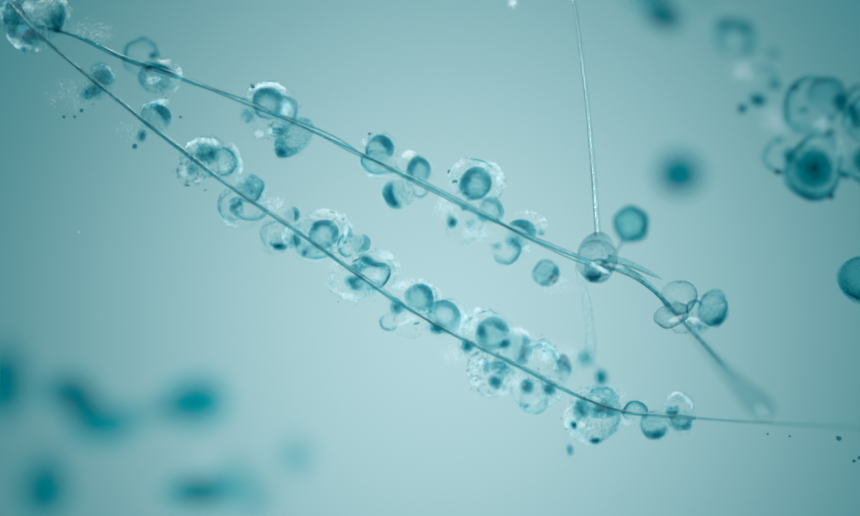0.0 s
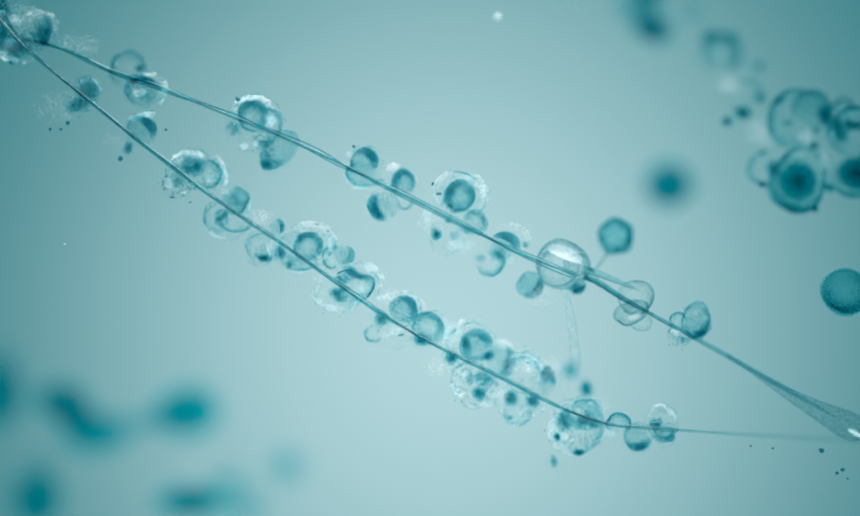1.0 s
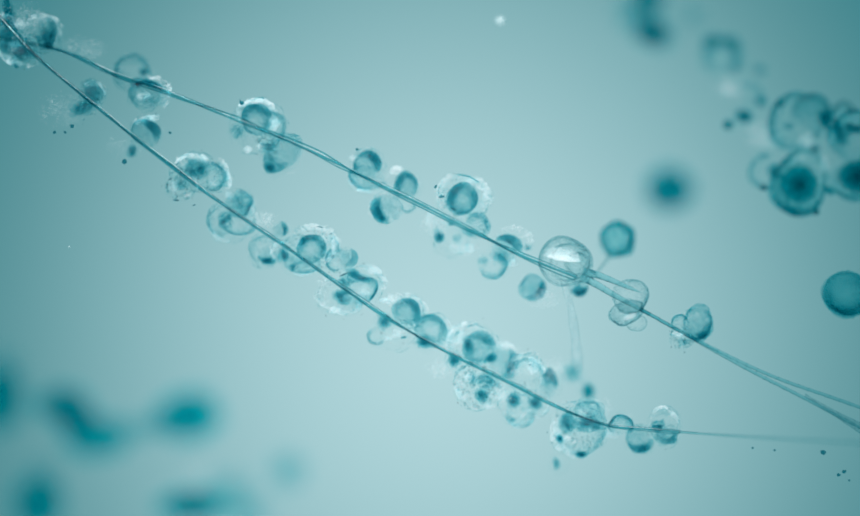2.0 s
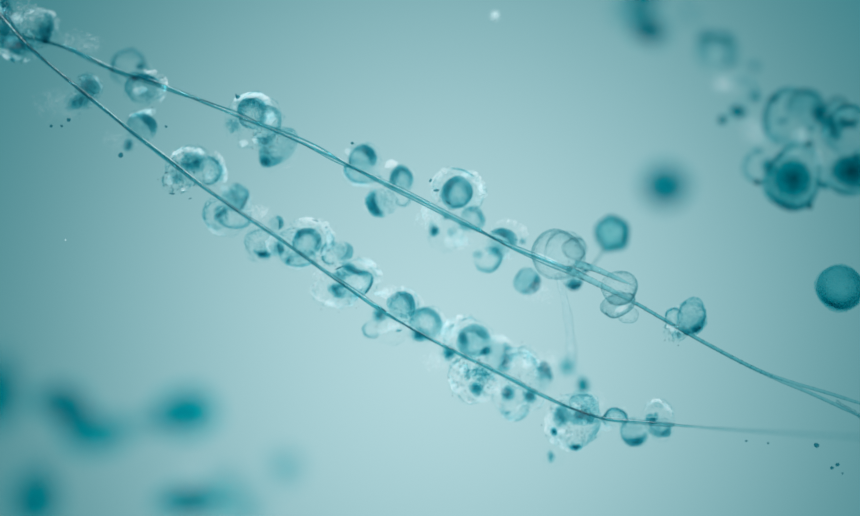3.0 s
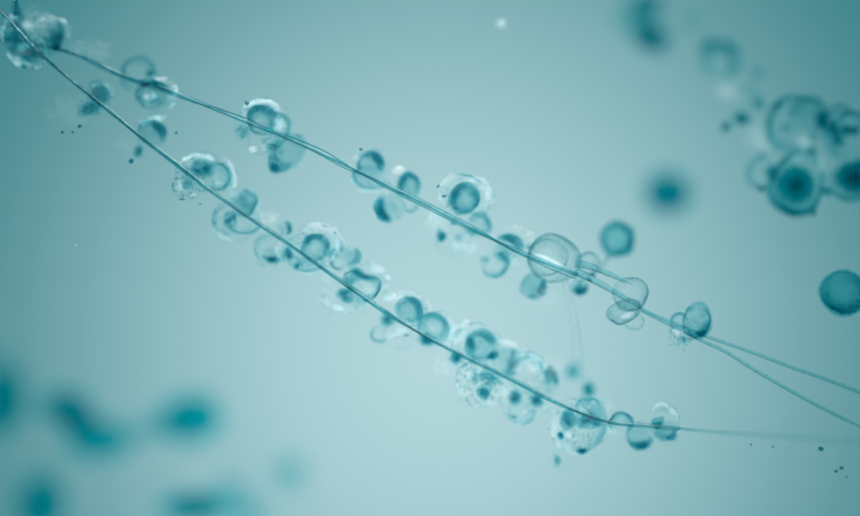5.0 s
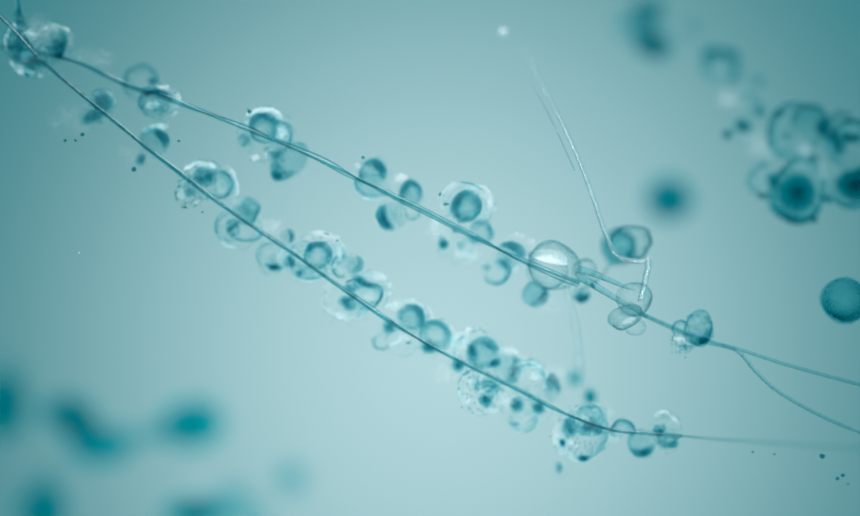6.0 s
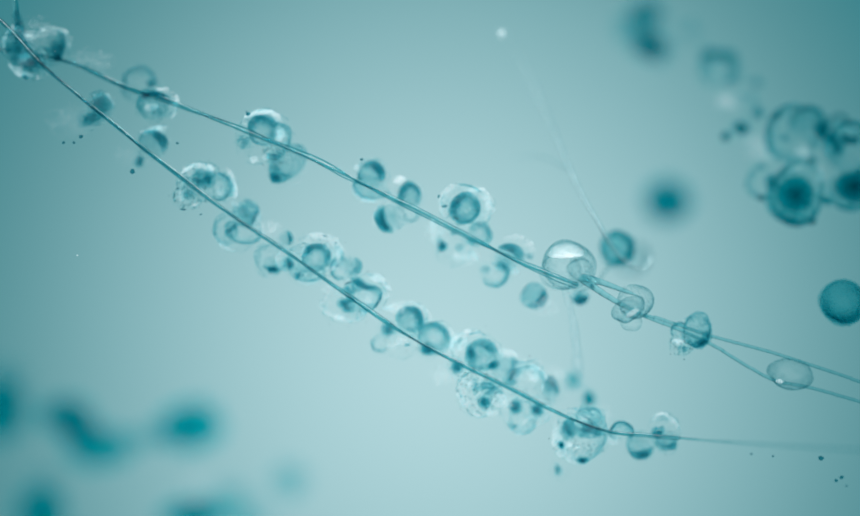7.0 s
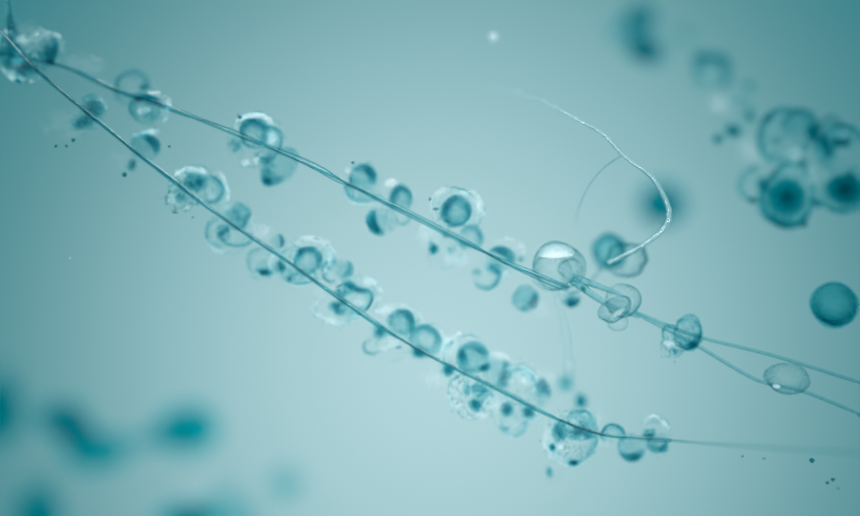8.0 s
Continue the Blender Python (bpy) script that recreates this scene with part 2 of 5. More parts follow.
def granules(name, parent, mat, places, size, gen, label):
    """Fine three-cornered flakes of pigment or foam at the places (mm), as one mesh."""
    n = len(places)
    a = gen.normal(size=(n, 3))
    a /= np.linalg.norm(a, axis=1, keepdims=True)
    b = np.cross(a, gen.normal(size=(n, 3)))
    b /= np.linalg.norm(b, axis=1, keepdims=True)
    s = size * gen.uniform(0.6, 1.3, (n, 1, 1))
    corner = np.array([(1, 0), (-0.5, 0.866), (-0.5, -0.866)])
    co = places[:, None, :] + np.einsum("kc,ncx->nkx", corner, np.stack([a, b], 1)) * s
    me = bpy.data.meshes.new(name)
    me.vertices.add(3 * n)
    me.vertices.foreach_set("co", (co * MM).astype(np.float32).ravel())
    me.loops.add(3 * n)
    me.loops.foreach_set("vertex_index", np.arange(3 * n, dtype=np.int32))
    me.polygons.add(n)
    me.polygons.foreach_set("loop_start", np.arange(0, 3 * n, 3, dtype=np.int32))
    me.update(calc_edges=True)
    me.materials.append(mat)
    ob = new(name, me)
    ob.parent = parent
    return tagged(ob, label, kind="stuff")


def spread_in(kind, rx, rz, lean, dense, size, gen):
    """Places of flakes in a cell part of half-widths rx and rz, dense layers deep where it is thickest. ring, cup, thin, veil: a rind
    that is thickest where it leans; rim: an even thin rind; edge: broken bits of a thin outline; blob: a soft lump; body: a ball filled evenly; core: one denser in its middle; mottle: a clotted lump; arc: a shallow outer rind on one side; puff: a loose cloud."""
    if kind in ("body", "core"):
        d = gen.normal(size=(14000, 3))
        d *= (gen.uniform(0, 1, len(d)) ** (0.36 if kind == "body" else 0.46) * 0.97 / np.linalg.norm(d, axis=1))[:, None]
        d *= (1 + 0.07 * waves_at(d, 4, 1.8, gen))[:, None]
    elif kind in ("blob", "mottle", "puff"):
        d = gen.normal(size=(24000, 3)) * (0.46 if kind == "blob" else 0.56)
        far = np.linalg.norm(d, axis=1)
        rough = waves_at(d, 5, 3.2, gen)
        keep = far < 1.02 + 0.22 * rough
        if kind == "mottle":
            keep &= waves_at(d, 7, 6.0, gen) + 0.6 * rough > gen.uniform(-1.1, 0.6, len(d))
        if kind == "puff":
            keep &= waves_at(d, 7, 4.5, gen) + 0.8 * waves_at(d, 8, 15, gen) > gen.uniform(-0.9, 1.0, len(d))
        d = d[keep]
    else:
        thick, base, gain = {"ring": (0.34, 0.50, 0.50), "cup": (0.58, -0.05, 1.0), "thin": (0.15, 0.45, 0.55), "veil": (0.15, 0.45, 0.55), "arc": (0.17, -0.25, 1.2), "rim": (0.10, 0.75, 0.3), "edge": (0.05, 0.6, 0.3)}[kind]
        d = gen.normal(size=(70000, 3))
        d /= np.linalg.norm(d, axis=1, keepdims=True)
        way = np.array((math.cos(radians(lean)), 0.0, math.sin(radians(lean))))
        chance = (base + gain * (d @ way)) * (1 + 0.35 * waves_at(d, 5, 2.6, gen)) * (1 - (0.80 if kind == "cup" else 0.975) * d[:, 1] ** 2)
        if kind == "arc":
            chance *= np.clip(0.25 + 0.9 * waves_at(d, 6, 5.5, gen) + 0.8 * waves_at(d, 8, 17, gen), 0, None)
        if kind == "edge":
            chance *= np.clip(0.2 + waves_at(d, 6, 5.0, gen) + 0.6 * waves_at(d, 8, 14, gen), 0, None)
        d = d[gen.uniform(0, 1, len(d)) < chance]
        deep = gen.uniform(0, 1, len(d)) ** 1.5 * thick
        if kind == "cup":
            deep *= np.clip(0.30 + 0.70 * (d @ way), 0.15, 1)
        if kind == "arc":
            deep -= 0.06
        d = d * ((1 + (0.11 if kind in ("arc", "veil", "edge") else 0.085) * waves_at(d, 5, 2.3, gen) + (0.05 * waves_at(d, 5, 7.0, gen) if kind in ("arc", "veil", "edge") else 0)) * (1 - deep))[:, None]
    bins = np.histogram2d(d[:, 0], d[:, 2], bins=26, range=((-1.3, 1.3), (-1.3, 1.3)))[0]
    peak = np.percentile(bins[bins > 0], 93) / (0.01 * len(d))
    count = int(dense * rx * rz / (0.65 * size * size * peak))
    while len(d) < count:
        d = np.concatenate([d, d + gen.normal(0, 0.015, d.shape)])
    return d[:count] * (rx, min(rx, rz), rz)


def tilted(places, degrees):
    c, s = math.cos(radians(degrees)), math.sin(radians(degrees))
    x, z = places[:, 0].copy(), places[:, 2].copy()
    places[:, 0], places[:, 2] = c * x - s * z, s * x + c * z
    return places


PART_OF = {"ring": ("cell_rind", "soft teal rind, darkest on one side"), "cup": ("plasm_cup", "dark teal crescent of cell plasm"),
           "thin": ("thin_rind", "thin teal rind"), "blob": ("nucleus", "soft dark teal nucleus"), "mottle": ("plasm_clot", "clotted teal cell plasm"),
           "rim": ("rim", "soft grey-teal rim"), "body": ("cell_body", "pale teal cell body"), "core": ("nucleus", "dense dark teal nucleus"),
           "arc": ("milky_rind", "milky white rind"), "puff": ("milky_foam", "milky white foam")}


def chip_of(bm, x, y, z, rx, rz, degrees):
    """A thin sharp flake."""
    made = bmesh.ops.create_icosphere(bm, subdivisions=2, radius=1.0)["verts"]
    for v in made:
        k = 1 + 0.35 * noise.noise(v.co * 1.7 + Vector((x, z, 0)))
        px, pz = v.co.x * rx * k, v.co.z * rz * k
        c, s = math.cos(radians(degrees)), math.sin(radians(degrees))
        v.co = Vector((x + c * px - s * pz, y + v.co.y * rz, z + s * px + c * pz)) * MM


def vesicle(at, r, label, group, plasm=(), foam=(), chips=(), squash=1.0, tilt=0, veil=0.10, grains=0, specks=0, name="vesicle"):
    """A clear sac of radius r (mm). plasm and foam: rows of kind, offset across and up, half-widths, tilt, lean and density."""
    ob = thing(name, *at, label, "growth" if name == "far_growth" else "vesicle", group)
    gen = np.random.RandomState(int(abs(at[0] * 131 + at[2] * 977 + r * 53)) % 100000)
    size = 0.031 * (1 + 0.05 * at[1])
    seed = rng.random() * 40
    if veil and at[1] < 7:
        bm = bmesh.new()
        ball(bm, (0, 0, 0), (r, r * min(1, squash), r * squash), 0.24, 1.9, 4, False, seed)
        membrane = part("membrane", bm, SAC, ob, "thin clear membrane")
        membrane.rotation_euler = (0, -radians(tilt), 0)
    if veil:
        rind = spread_in("veil", r, r * squash, 60, veil * (1.6 if at[1] < 7 else 0.2), size, gen)
        rind[:, 1] = abs(rind[:, 1])
        granules("veil", ob, FOAM, tilted(rind, tilt), size, gen, "faint milky veil on the membrane")
    if name == "free_ball" and at[1] < 30:
        bm = bmesh.new()
        ball(bm, (0, 0, 0), (r * 0.97, r * 0.97, r * 0.97), 0.05, 1.6, 4, False, seed)
        part("skin", bm, BALLSKIN, ob, "smooth stained skin")
    for rows, mat, grit in ((plasm, PALE if at[1] > 30 else DEEP if at[1] > 7 or name == "free_ball" else PLASM, size * (0.45 if name == "free_ball" and at[1] < 7 else 1)), (foam, FOAM, size * 0.8)):
        for kind, dx, dz, rx, rz, turn, lean, dense in rows:
            part_name, words = PART_OF[kind]
            if kind == "blob" and dense < 1.0:
                part_name, words = "pale_plasm", "pale teal cell plasm"
            places = tilted(spread_in(kind, rx, rz, lean - turn, dense * ((0.8 if at[1] > 7 else 2.1 if kind == "arc" else 1.7) if mat is FOAM else 1.55 if kind == "core" else 1.45 if name == "far_growth" else 1.9 if mat is not PLASM else 2.1), grit, gen), turn)
            if kind in ("ring", "cup") and mat is PLASM:
                sap = tilted(spread_in("body", 0.96 * rx, 0.96 * rz, 0, 0.38, size, gen), turn)
                granules("cell_sap", ob, GEL, sap + (dx, 0, dz), size, gen, "pale grey-teal cell sap")
            if kind == "core" or (kind == "blob" and dense > (1.0 if at[1] > 30 else 1.4) and at[1] > 7):
                wide = 0.92 if name == "far_growth" else 0.78 if kind == "core" or at[1] > 30 else 0.62
                bm = bmesh.new()
                ball(bm, (dx, 0, dz), (wide * rx, 0.5 * rx, wide * rz), 0.10, 1.6, 4, False, seed)
                part("heart", bm, HEART, ob, "teal heart of the nucleus")
            if kind == "arc":
                places[:, 1] = abs(places[:, 1])
            granules(part_name, ob, DARK if kind == "core" and mat is DEEP else mat, places + (dx, 0.1 if mat is FOAM else 0, dz), grit, gen, words)
    if specks and veil and at[1] < 4:
        rough = spread_in("edge", r * 1.01, r * squash * 1.01, 60, 0.28, size, gen)
        granules("crumb_coat", ob, PLASM, tilted(rough, tilt), size, gen, "grey-teal crumbs along the membrane")
        for kind, dx, dz, rx, rz, turn, lean, dense in foam:
            grit = tilted(spread_in(kind, rx, rz, lean - turn, min(0.16, 0.12 * dense), size, gen), turn)
            granules("foam_grit", ob, PLASM, grit + (dx, -0.1, dz), size, gen, "grey-teal grit in the foam")
    if chips:
        bm = bmesh.new()
        for dx, dz, rx, rz, turn in chips:
            chip_of(bm, dx, -0.3, dz, rx * 0.75, rz * 0.6, turn)
        part("flakes", bm, SPECK, ob, "thin sharp flakes")
    if grains:
        bm = bmesh.new()
        beads(bm, (0, 0, 0), r * 0.75, int(grains * 0.6), 0.22, 0.30)
        tagged(part("granular_coat", bm, GRAIN, ob, "clear clinging granules"), kind="stuff")
    if specks:
        bm = bmesh.new()
        beads(bm, (0, 0, 0), r * 1.02, specks, 0.08, 0.2)
        tagged(part("speck_coat", bm, SPECK, ob, "tiny dark specks"), kind="stuff")
    return ob


UP, LOW = "vesicles on the upper filament", "vesicles on the lower filament"
CL, FAR = "vesicles of the cluster", "far growth"
E1 = "clear vesicle with a teal cell and milky white foam"
E2 = "clear film vesicle with a dense dark nucleus"
E3 = "round teal cell with a dark crescent beside the filament"
E4 = "crumpled clear vesicle full of granules and dark clots"
E5 = "nearly empty clear vesicle with a thin teal rind"
E6 = "streaky teal lump on the lower filament"
E7 = "small dark teal bud beside the filament"
E8 = "large vesicle of the cluster with a dense dark nucleus"
E9 = "empty clear vesicle of the cluster"
E10 = "dark teal bud of the cluster"
E11 = "blurred dark teal growth far behind the filaments"
# along the upper filament
vesicle((-36.45, 2.0, 21.28), 1.93, E2, UP, [("body", 0.61, -0.1, 1.02, 1.63, -8, 0, 0.22), ("cup", 0.61, -0.1, 1.02, 1.63, -8, -10, 1.2), ("mottle", 0.71, -0.41, 0.66, 1.22, -8, 0, 1.3), ("blob", 0.87, -1.12, 0.51, 0.46, 0, 0, 1.4), ("mottle", -0.51, -0.71, 1.02, 0.92, 0, 0, 0.4)], foam=[("arc", 0.1, 0.0, 1.93, 1.83, 0, 70, 0.35)], grains=20, specks=6)
vesicle((-37.88, 2.0, 19.60), 1.63, E2, UP, [("mottle", 0.0, -0.15, 1.02, 0.81, 10, 0, 1.9)], foam=[("arc", 0.0, 0.0, 1.63, 1.43, 0, -140, 0.25)], grains=40, specks=8)
vesicle((-38.30, 1.0, 18.17), 0.45, "small dark teal bud by the corner filament", UP, [("blob", 0.0, 0.0, 0.40, 0.25, -30, 0, 2)], veil=0)
vesicle((-28.79, 6.0, 18.25), 1.90, E5, UP, [("thin", 0.0, 0.0, 1.90, 1.90, 0, 110, 0.7), ("blob", 1.05, 0.05, 0.53, 0.47, 20, 0, 1.8)], veil=0.06)
vesicle((-26.34, 1.0, 15.54), 1.82, E1, UP, [("thin", 0.0, -0.1, 1.67, 1.31, 0, 150, 0.8), ("mottle", 0.4, -0.5, 1.11, 0.71, 0, 0, 0.6), ("body", 0.1, 0.66, 1.72, 0.71, -14, 0, 0.22), ("cup", 0.1, 0.66, 1.72, 0.71, -14, 70, 1.6), ("mottle", -0.81, 0.91, 0.61, 0.30, 10, 0, 2.0)], foam=[("puff", -0.2, -0.2, 0.71, 0.40, 10, 0, 0.8), ("arc", 0.0, 0.0, 2.02, 1.61, 0, 30, 0.5)], squash=0.8, specks=8)
vesicle((-16.15, 1.0, 12.72), 2.52, E1, UP, [("body", -0.15, 0.5, 1.36, 1.41, 0, 0, 0.06), ("ring", -0.15, 0.5, 1.36, 1.41, 0, 60, 1.2), ("thin", -0.15, 0.5, 1.36, 1.41, 0, 180, 0.7), ("mottle", -1.82, -0.61, 0.81, 0.76, 0, 0, 0.7), ("thin", 0.81, -0.4, 1.82, 1.72, 0, 10, 0.5)], foam=[("arc", -0.15, 0.61, 1.92, 1.72, 0, 95, 2.2), ("puff", 1.51, 0.1, 0.56, 0.71, 0, 0, 2.0), ("puff", -0.91, -2.22, 0.50, 0.40, 0, 0, 0.9)], chips=[(-1.51, 2.02, 0.10, 0.40, 10)], squash=0.92, specks=7)
vesicle((-15.04, 1.0, 10.80), 1.21, E4, UP, [("mottle", -0.1, -0.1, 0.81, 0.56, 10, 0, 1.2)], foam=[("puff", -0.91, -0.1, 0.40, 0.40, 0, 0, 0.8)], grains=70, specks=6)
vesicle((-14.22, 2.5, 10.13), 1.84, E3, UP, [("body", 0.1, 0.1, 1.33, 2.15, -40, 0, 0.2), ("cup", 0.1, 0.1, 1.33, 2.15, -40, -135, 0.9), ("blob", -1.02, -1.23, 0.72, 0.56, -35, 0, 2.0), ("thin", 0.1, 0.1, 1.33, 2.15, -40, 20, 0.35)], squash=1.2, tilt=-38, veil=0.05)
vesicle((-6.22, 3.0, 9.20), 1.54, E1, UP, [("body", -0.05, 0.0, 1.39, 1.28, 0, 0, 0.22), ("cup", -0.05, 0.0, 1.39, 1.28, 0, 45, 1.9), ("thin", -0.05, 0.0, 1.39, 1.28, 0, 120, 0.6)], foam=[("puff", -1.39, 0.67, 0.41, 0.41, 0, 0, 1.1)], specks=3)
vesicle((-6.27, 3.0, 7.91), 1.85, E5, UP, [("thin", -0.1, 0.1, 1.75, 1.13, -15, 190, 0.6), ("body", -0.1, 0.1, 1.75, 1.13, -15, 0, 0.2), ("blob", 1.34, -0.57, 0.72, 0.31, 20, 0, 0.8)], foam=[("arc", 0.0, -0.1, 1.85, 1.34, -20, -130, 1.0)], squash=0.7, tilt=15, veil=0.06)
vesicle((-2.57, 3.0, 7.29), 1.44, E1, UP, [("body", 0.0, -0.05, 1.13, 1.34, 0, 0, 0.06), ("ring", 0.0, -0.05, 1.13, 1.34, 0, 100, 1.2), ("body", 0.0, -0.05, 1.13, 1.34, 0, 0, 0.18), ("cup", 0.0, -0.05, 1.13, 1.34, 0, 150, 0.8)], foam=[("puff", -1.03, 1.44, 0.67, 0.46, 20, 0, 1.7)])
vesicle((-2.49, 4.0, 5.60), 0.93, E5, UP, [("thin", 0.0, 0.0, 0.83, 0.83, 0, -60, 0.7)], veil=0.05)
vesicle((-4.43, 2.0, 5.14), 1.43, E3, UP, [("body", 0.0, 0.0, 1.37, 1.32, 0, 0, 0.22), ("cup", 0.0, 0.0, 1.37, 1.32, 0, 200, 2.4), ("blob", -0.36, -0.92, 0.46, 0.31, 0, 0, 1.0)], foam=[("arc", 0.0, 0.0, 1.53, 1.43, 0, 140, 0.3)], veil=0.04, specks=4)
vesicle((2.62, 1.0, 5.95), 2.52, E1, UP, [("body", -0.05, 0.0, 1.41, 1.36, 0, 0, 0.06), ("ring", -0.05, 0.0, 1.41, 1.36, 0, 110, 1.4), ("thin", -0.05, 0.0, 1.41, 1.36, 0, -70, 0.8), ("body", -0.05, 0.0, 1.41, 1.36, 0, 0, 0.13), ("cup", -0.05, 0.0, 1.41, 1.36, 0, 160, 0.6), ("mottle", -0.05, -1.21, 0.76, 0.25, 0, 0, 1.0)], foam=[("arc", 0.0, 0.0, 2.42, 2.12, 0, 20, 1.0), ("arc", 0.0, 0.0, 2.32, 2.02, 0, 130, 0.45), ("puff", 2.12, 0.35, 0.45, 0.71, -20, 0, 1.0)], chips=[(-1.97, 0.2, 0.40, 0.20, 10), (-0.91, -0.91, 0.45, 0.15, -30), (-2.52, 1.11, 0.15, 0.30, -20)], squash=0.9, grains=20, specks=8)
vesicle((4.01, 3.0, 3.60), 1.34, E3, UP, [("body", 0.0, 0.05, 1.18, 1.23, 0, 0, 0.05), ("ring", 0.0, 0.05, 1.18, 1.23, 0, 40, 0.8), ("blob", -0.72, -0.72, 0.82, 0.46, -15, 0, 0.8)], veil=0.06)
vesicle((1.44, 3.0, 2.36), 1.75, E2, UP, [("blob", -0.98, 0.15, 0.57, 0.67, 0, 0, 2.4), ("blob", 0.62, 0.0, 0.62, 0.51, 0, 0, 0.5), ("blob", 0.15, 1.39, 0.36, 0.26, 0, 0, 1.6)], foam=[("puff", -1.85, 2.05, 0.41, 0.92, 10, 0, 1.1), ("puff", 1.75, -0.92, 0.92, 0.62, 0, 0, 1.0), ("puff", 0.72, -0.82, 0.72, 0.51, 0, 0, 0.5)], specks=3)
vesicle((6.75, 2.5, 1.48), 1.64, E3, UP, [("body", -0.15, -0.05, 1.43, 1.43, 0, 0, 0.22), ("cup", -0.15, -0.05, 1.43, 1.43, 0, 55, 1.8), ("blob", -0.61, -0.77, 1.02, 0.82, 0, 0, 0.7)], foam=[("arc", 0.46, 0.56, 1.74, 1.53, 0, 50, 0.3)], veil=0.06)
vesicle((5.60, 3.0, 0.00), 1.54, E5, UP, [("thin", -0.15, -0.15, 1.39, 1.23, 0, -35, 0.9), ("blob", -1.08, 0.31, 0.62, 0.51, 0, 0, 0.5)], foam=[("puff", 1.75, 0.1, 0.46, 0.46, 0, 0, 1.4), ("puff", 0.26, 0.51, 0.62, 0.41, 0, 0, 0.5)], veil=0.06)
vesicle((8.76, 4.0, 1.55), 0.47, "small faint teal bud on the filament", UP, [("blob", 0.0, 0.0, 0.41, 0.41, 0, 0, 1.1)], veil=0)
vesicle((9.26, 4.5, -2.19), 1.35, E3, UP, [("body", 0.0, -0.05, 1.25, 1.25, 0, 0, 0.22), ("cup", 0.0, -0.05, 1.25, 1.25, 0, -40, 2.0), ("body", 0.0, -0.05, 1.25, 1.25, 0, 0, 0.2), ("thin", 0.0, -0.05, 1.25, 1.25, 0, 150, 0.5)], veil=0.03)
vesicle((13.70, 5.0, -2.20), 1.05, E3, UP, [("body", 0.0, 0.05, 0.94, 1.05, 0, 0, 0.22), ("cup", 0.0, 0.05, 0.94, 1.05, 0, -80, 2.6), ("blob", 0.0, -0.21, 0.68, 0.58, 0, 0, 1.2)], veil=0.02)
vesicle((14.72, 4.0, -1.19), 0.47, "small dark teal bud below the large drop", UP, [("blob", 0.0, 0.0, 0.47, 0.31, 15, 0, 1.9)], veil=0)
vesicle((-39.51, 2.0, 21.69), 1.22, "clotted teal lump at the end of the filaments", UP, [("mottle", 0.0, -0.31, 1.32, 1.53, 0, 0, 1.2), ("mottle", 0.31, 1.53, 0.51, 1.53, 15, 0, 1.2)], foam=[("arc", 0.2, -0.1, 1.53, 1.53, 0, 150, 0.7), ("puff", 1.12, 0.41, 0.81, 0.61, 0, 0, 0.9)], specks=6)
vesicle((-39.35, 3.0, 20.14), 1.03, "clotted teal lump at the end of the filaments", UP, [("mottle", 0.0, -0.21, 1.13, 0.82, -20, 0, 1.0)], foam=[("puff", 0.21, 0.31, 0.62, 0.46, 0, 0, 0.9), ("arc", 0.1, -0.51, 1.34, 0.92, -30, -120, 0.9)], specks=4)
# along the lower filament
vesicle((-31.29, 1.0, 15.59), 1.21, E6, LOW, [("mottle", 0.1, 0.15, 1.01, 1.16, 20, 0, 0.9), ("blob", 0.0, 0.05, 1.21, 1.11, 30, 0, 0.7)], foam=[("arc", 0.0, 0.05, 1.11, 1.01, 0, 60, 0.3)], grains=30, specks=8)
vesicle((-32.19, 1.0, 14.33), 1.31, E6, LOW, [("mottle", 0.05, 0.0, 1.36, 0.76, 20, 0, 0.9), ("blob", 0.0, 0.0, 1.41, 0.76, 20, 0, 0.7)], squash=0.55, tilt=-14, veil=0.04, grains=20, specks=8)
vesicle((-26.80, 2.5, 12.17), 1.53, E3, LOW, [("body", 0.05, -0.05, 1.43, 1.28, 0, 0, 0.22), ("cup", 0.05, -0.05, 1.43, 1.28, 0, 35, 1.8), ("thin", 0.05, -0.05, 1.43, 1.28, 0, 120, 0.7)], foam=[("puff", 0.41, 1.33, 1.02, 0.36, 12, 0, 1.7), ("puff", -0.77, 1.02, 0.41, 0.31, 0, 0, 1.0)], veil=0.03, specks=4)
vesicle((-28.40, 4.0, 10.57), 0.73, E7, LOW, [("blob", 0.05, 0.0, 0.52, 0.73, -10, 0, 2.0)], veil=0.04)
vesicle((-22.00, 1.0, 8.43), 2.22, E1, LOW, [("mottle", 0.1, 0.25, 1.26, 1.01, 15, 0, 1.6), ("blob", 0.66, 0.2, 0.45, 0.61, 0, 0, 1.3)], foam=[("arc", -0.15, 0.15, 1.92, 1.61, 0, 95, 1.4)], squash=0.8, grains=25, specks=12)
vesicle((-20.38, 1.5, 7.96), 1.42, E5, LOW, [("thin", -0.1, 0.05, 1.27, 1.42, 0, 10, 0.9)], foam=[("arc", 0.1, 0.05, 1.67, 1.52, 0, 5, 0.8), ("puff", 0.15, -0.35, 0.41, 0.61, -20, 0, 0.6)], veil=0.08, specks=4)
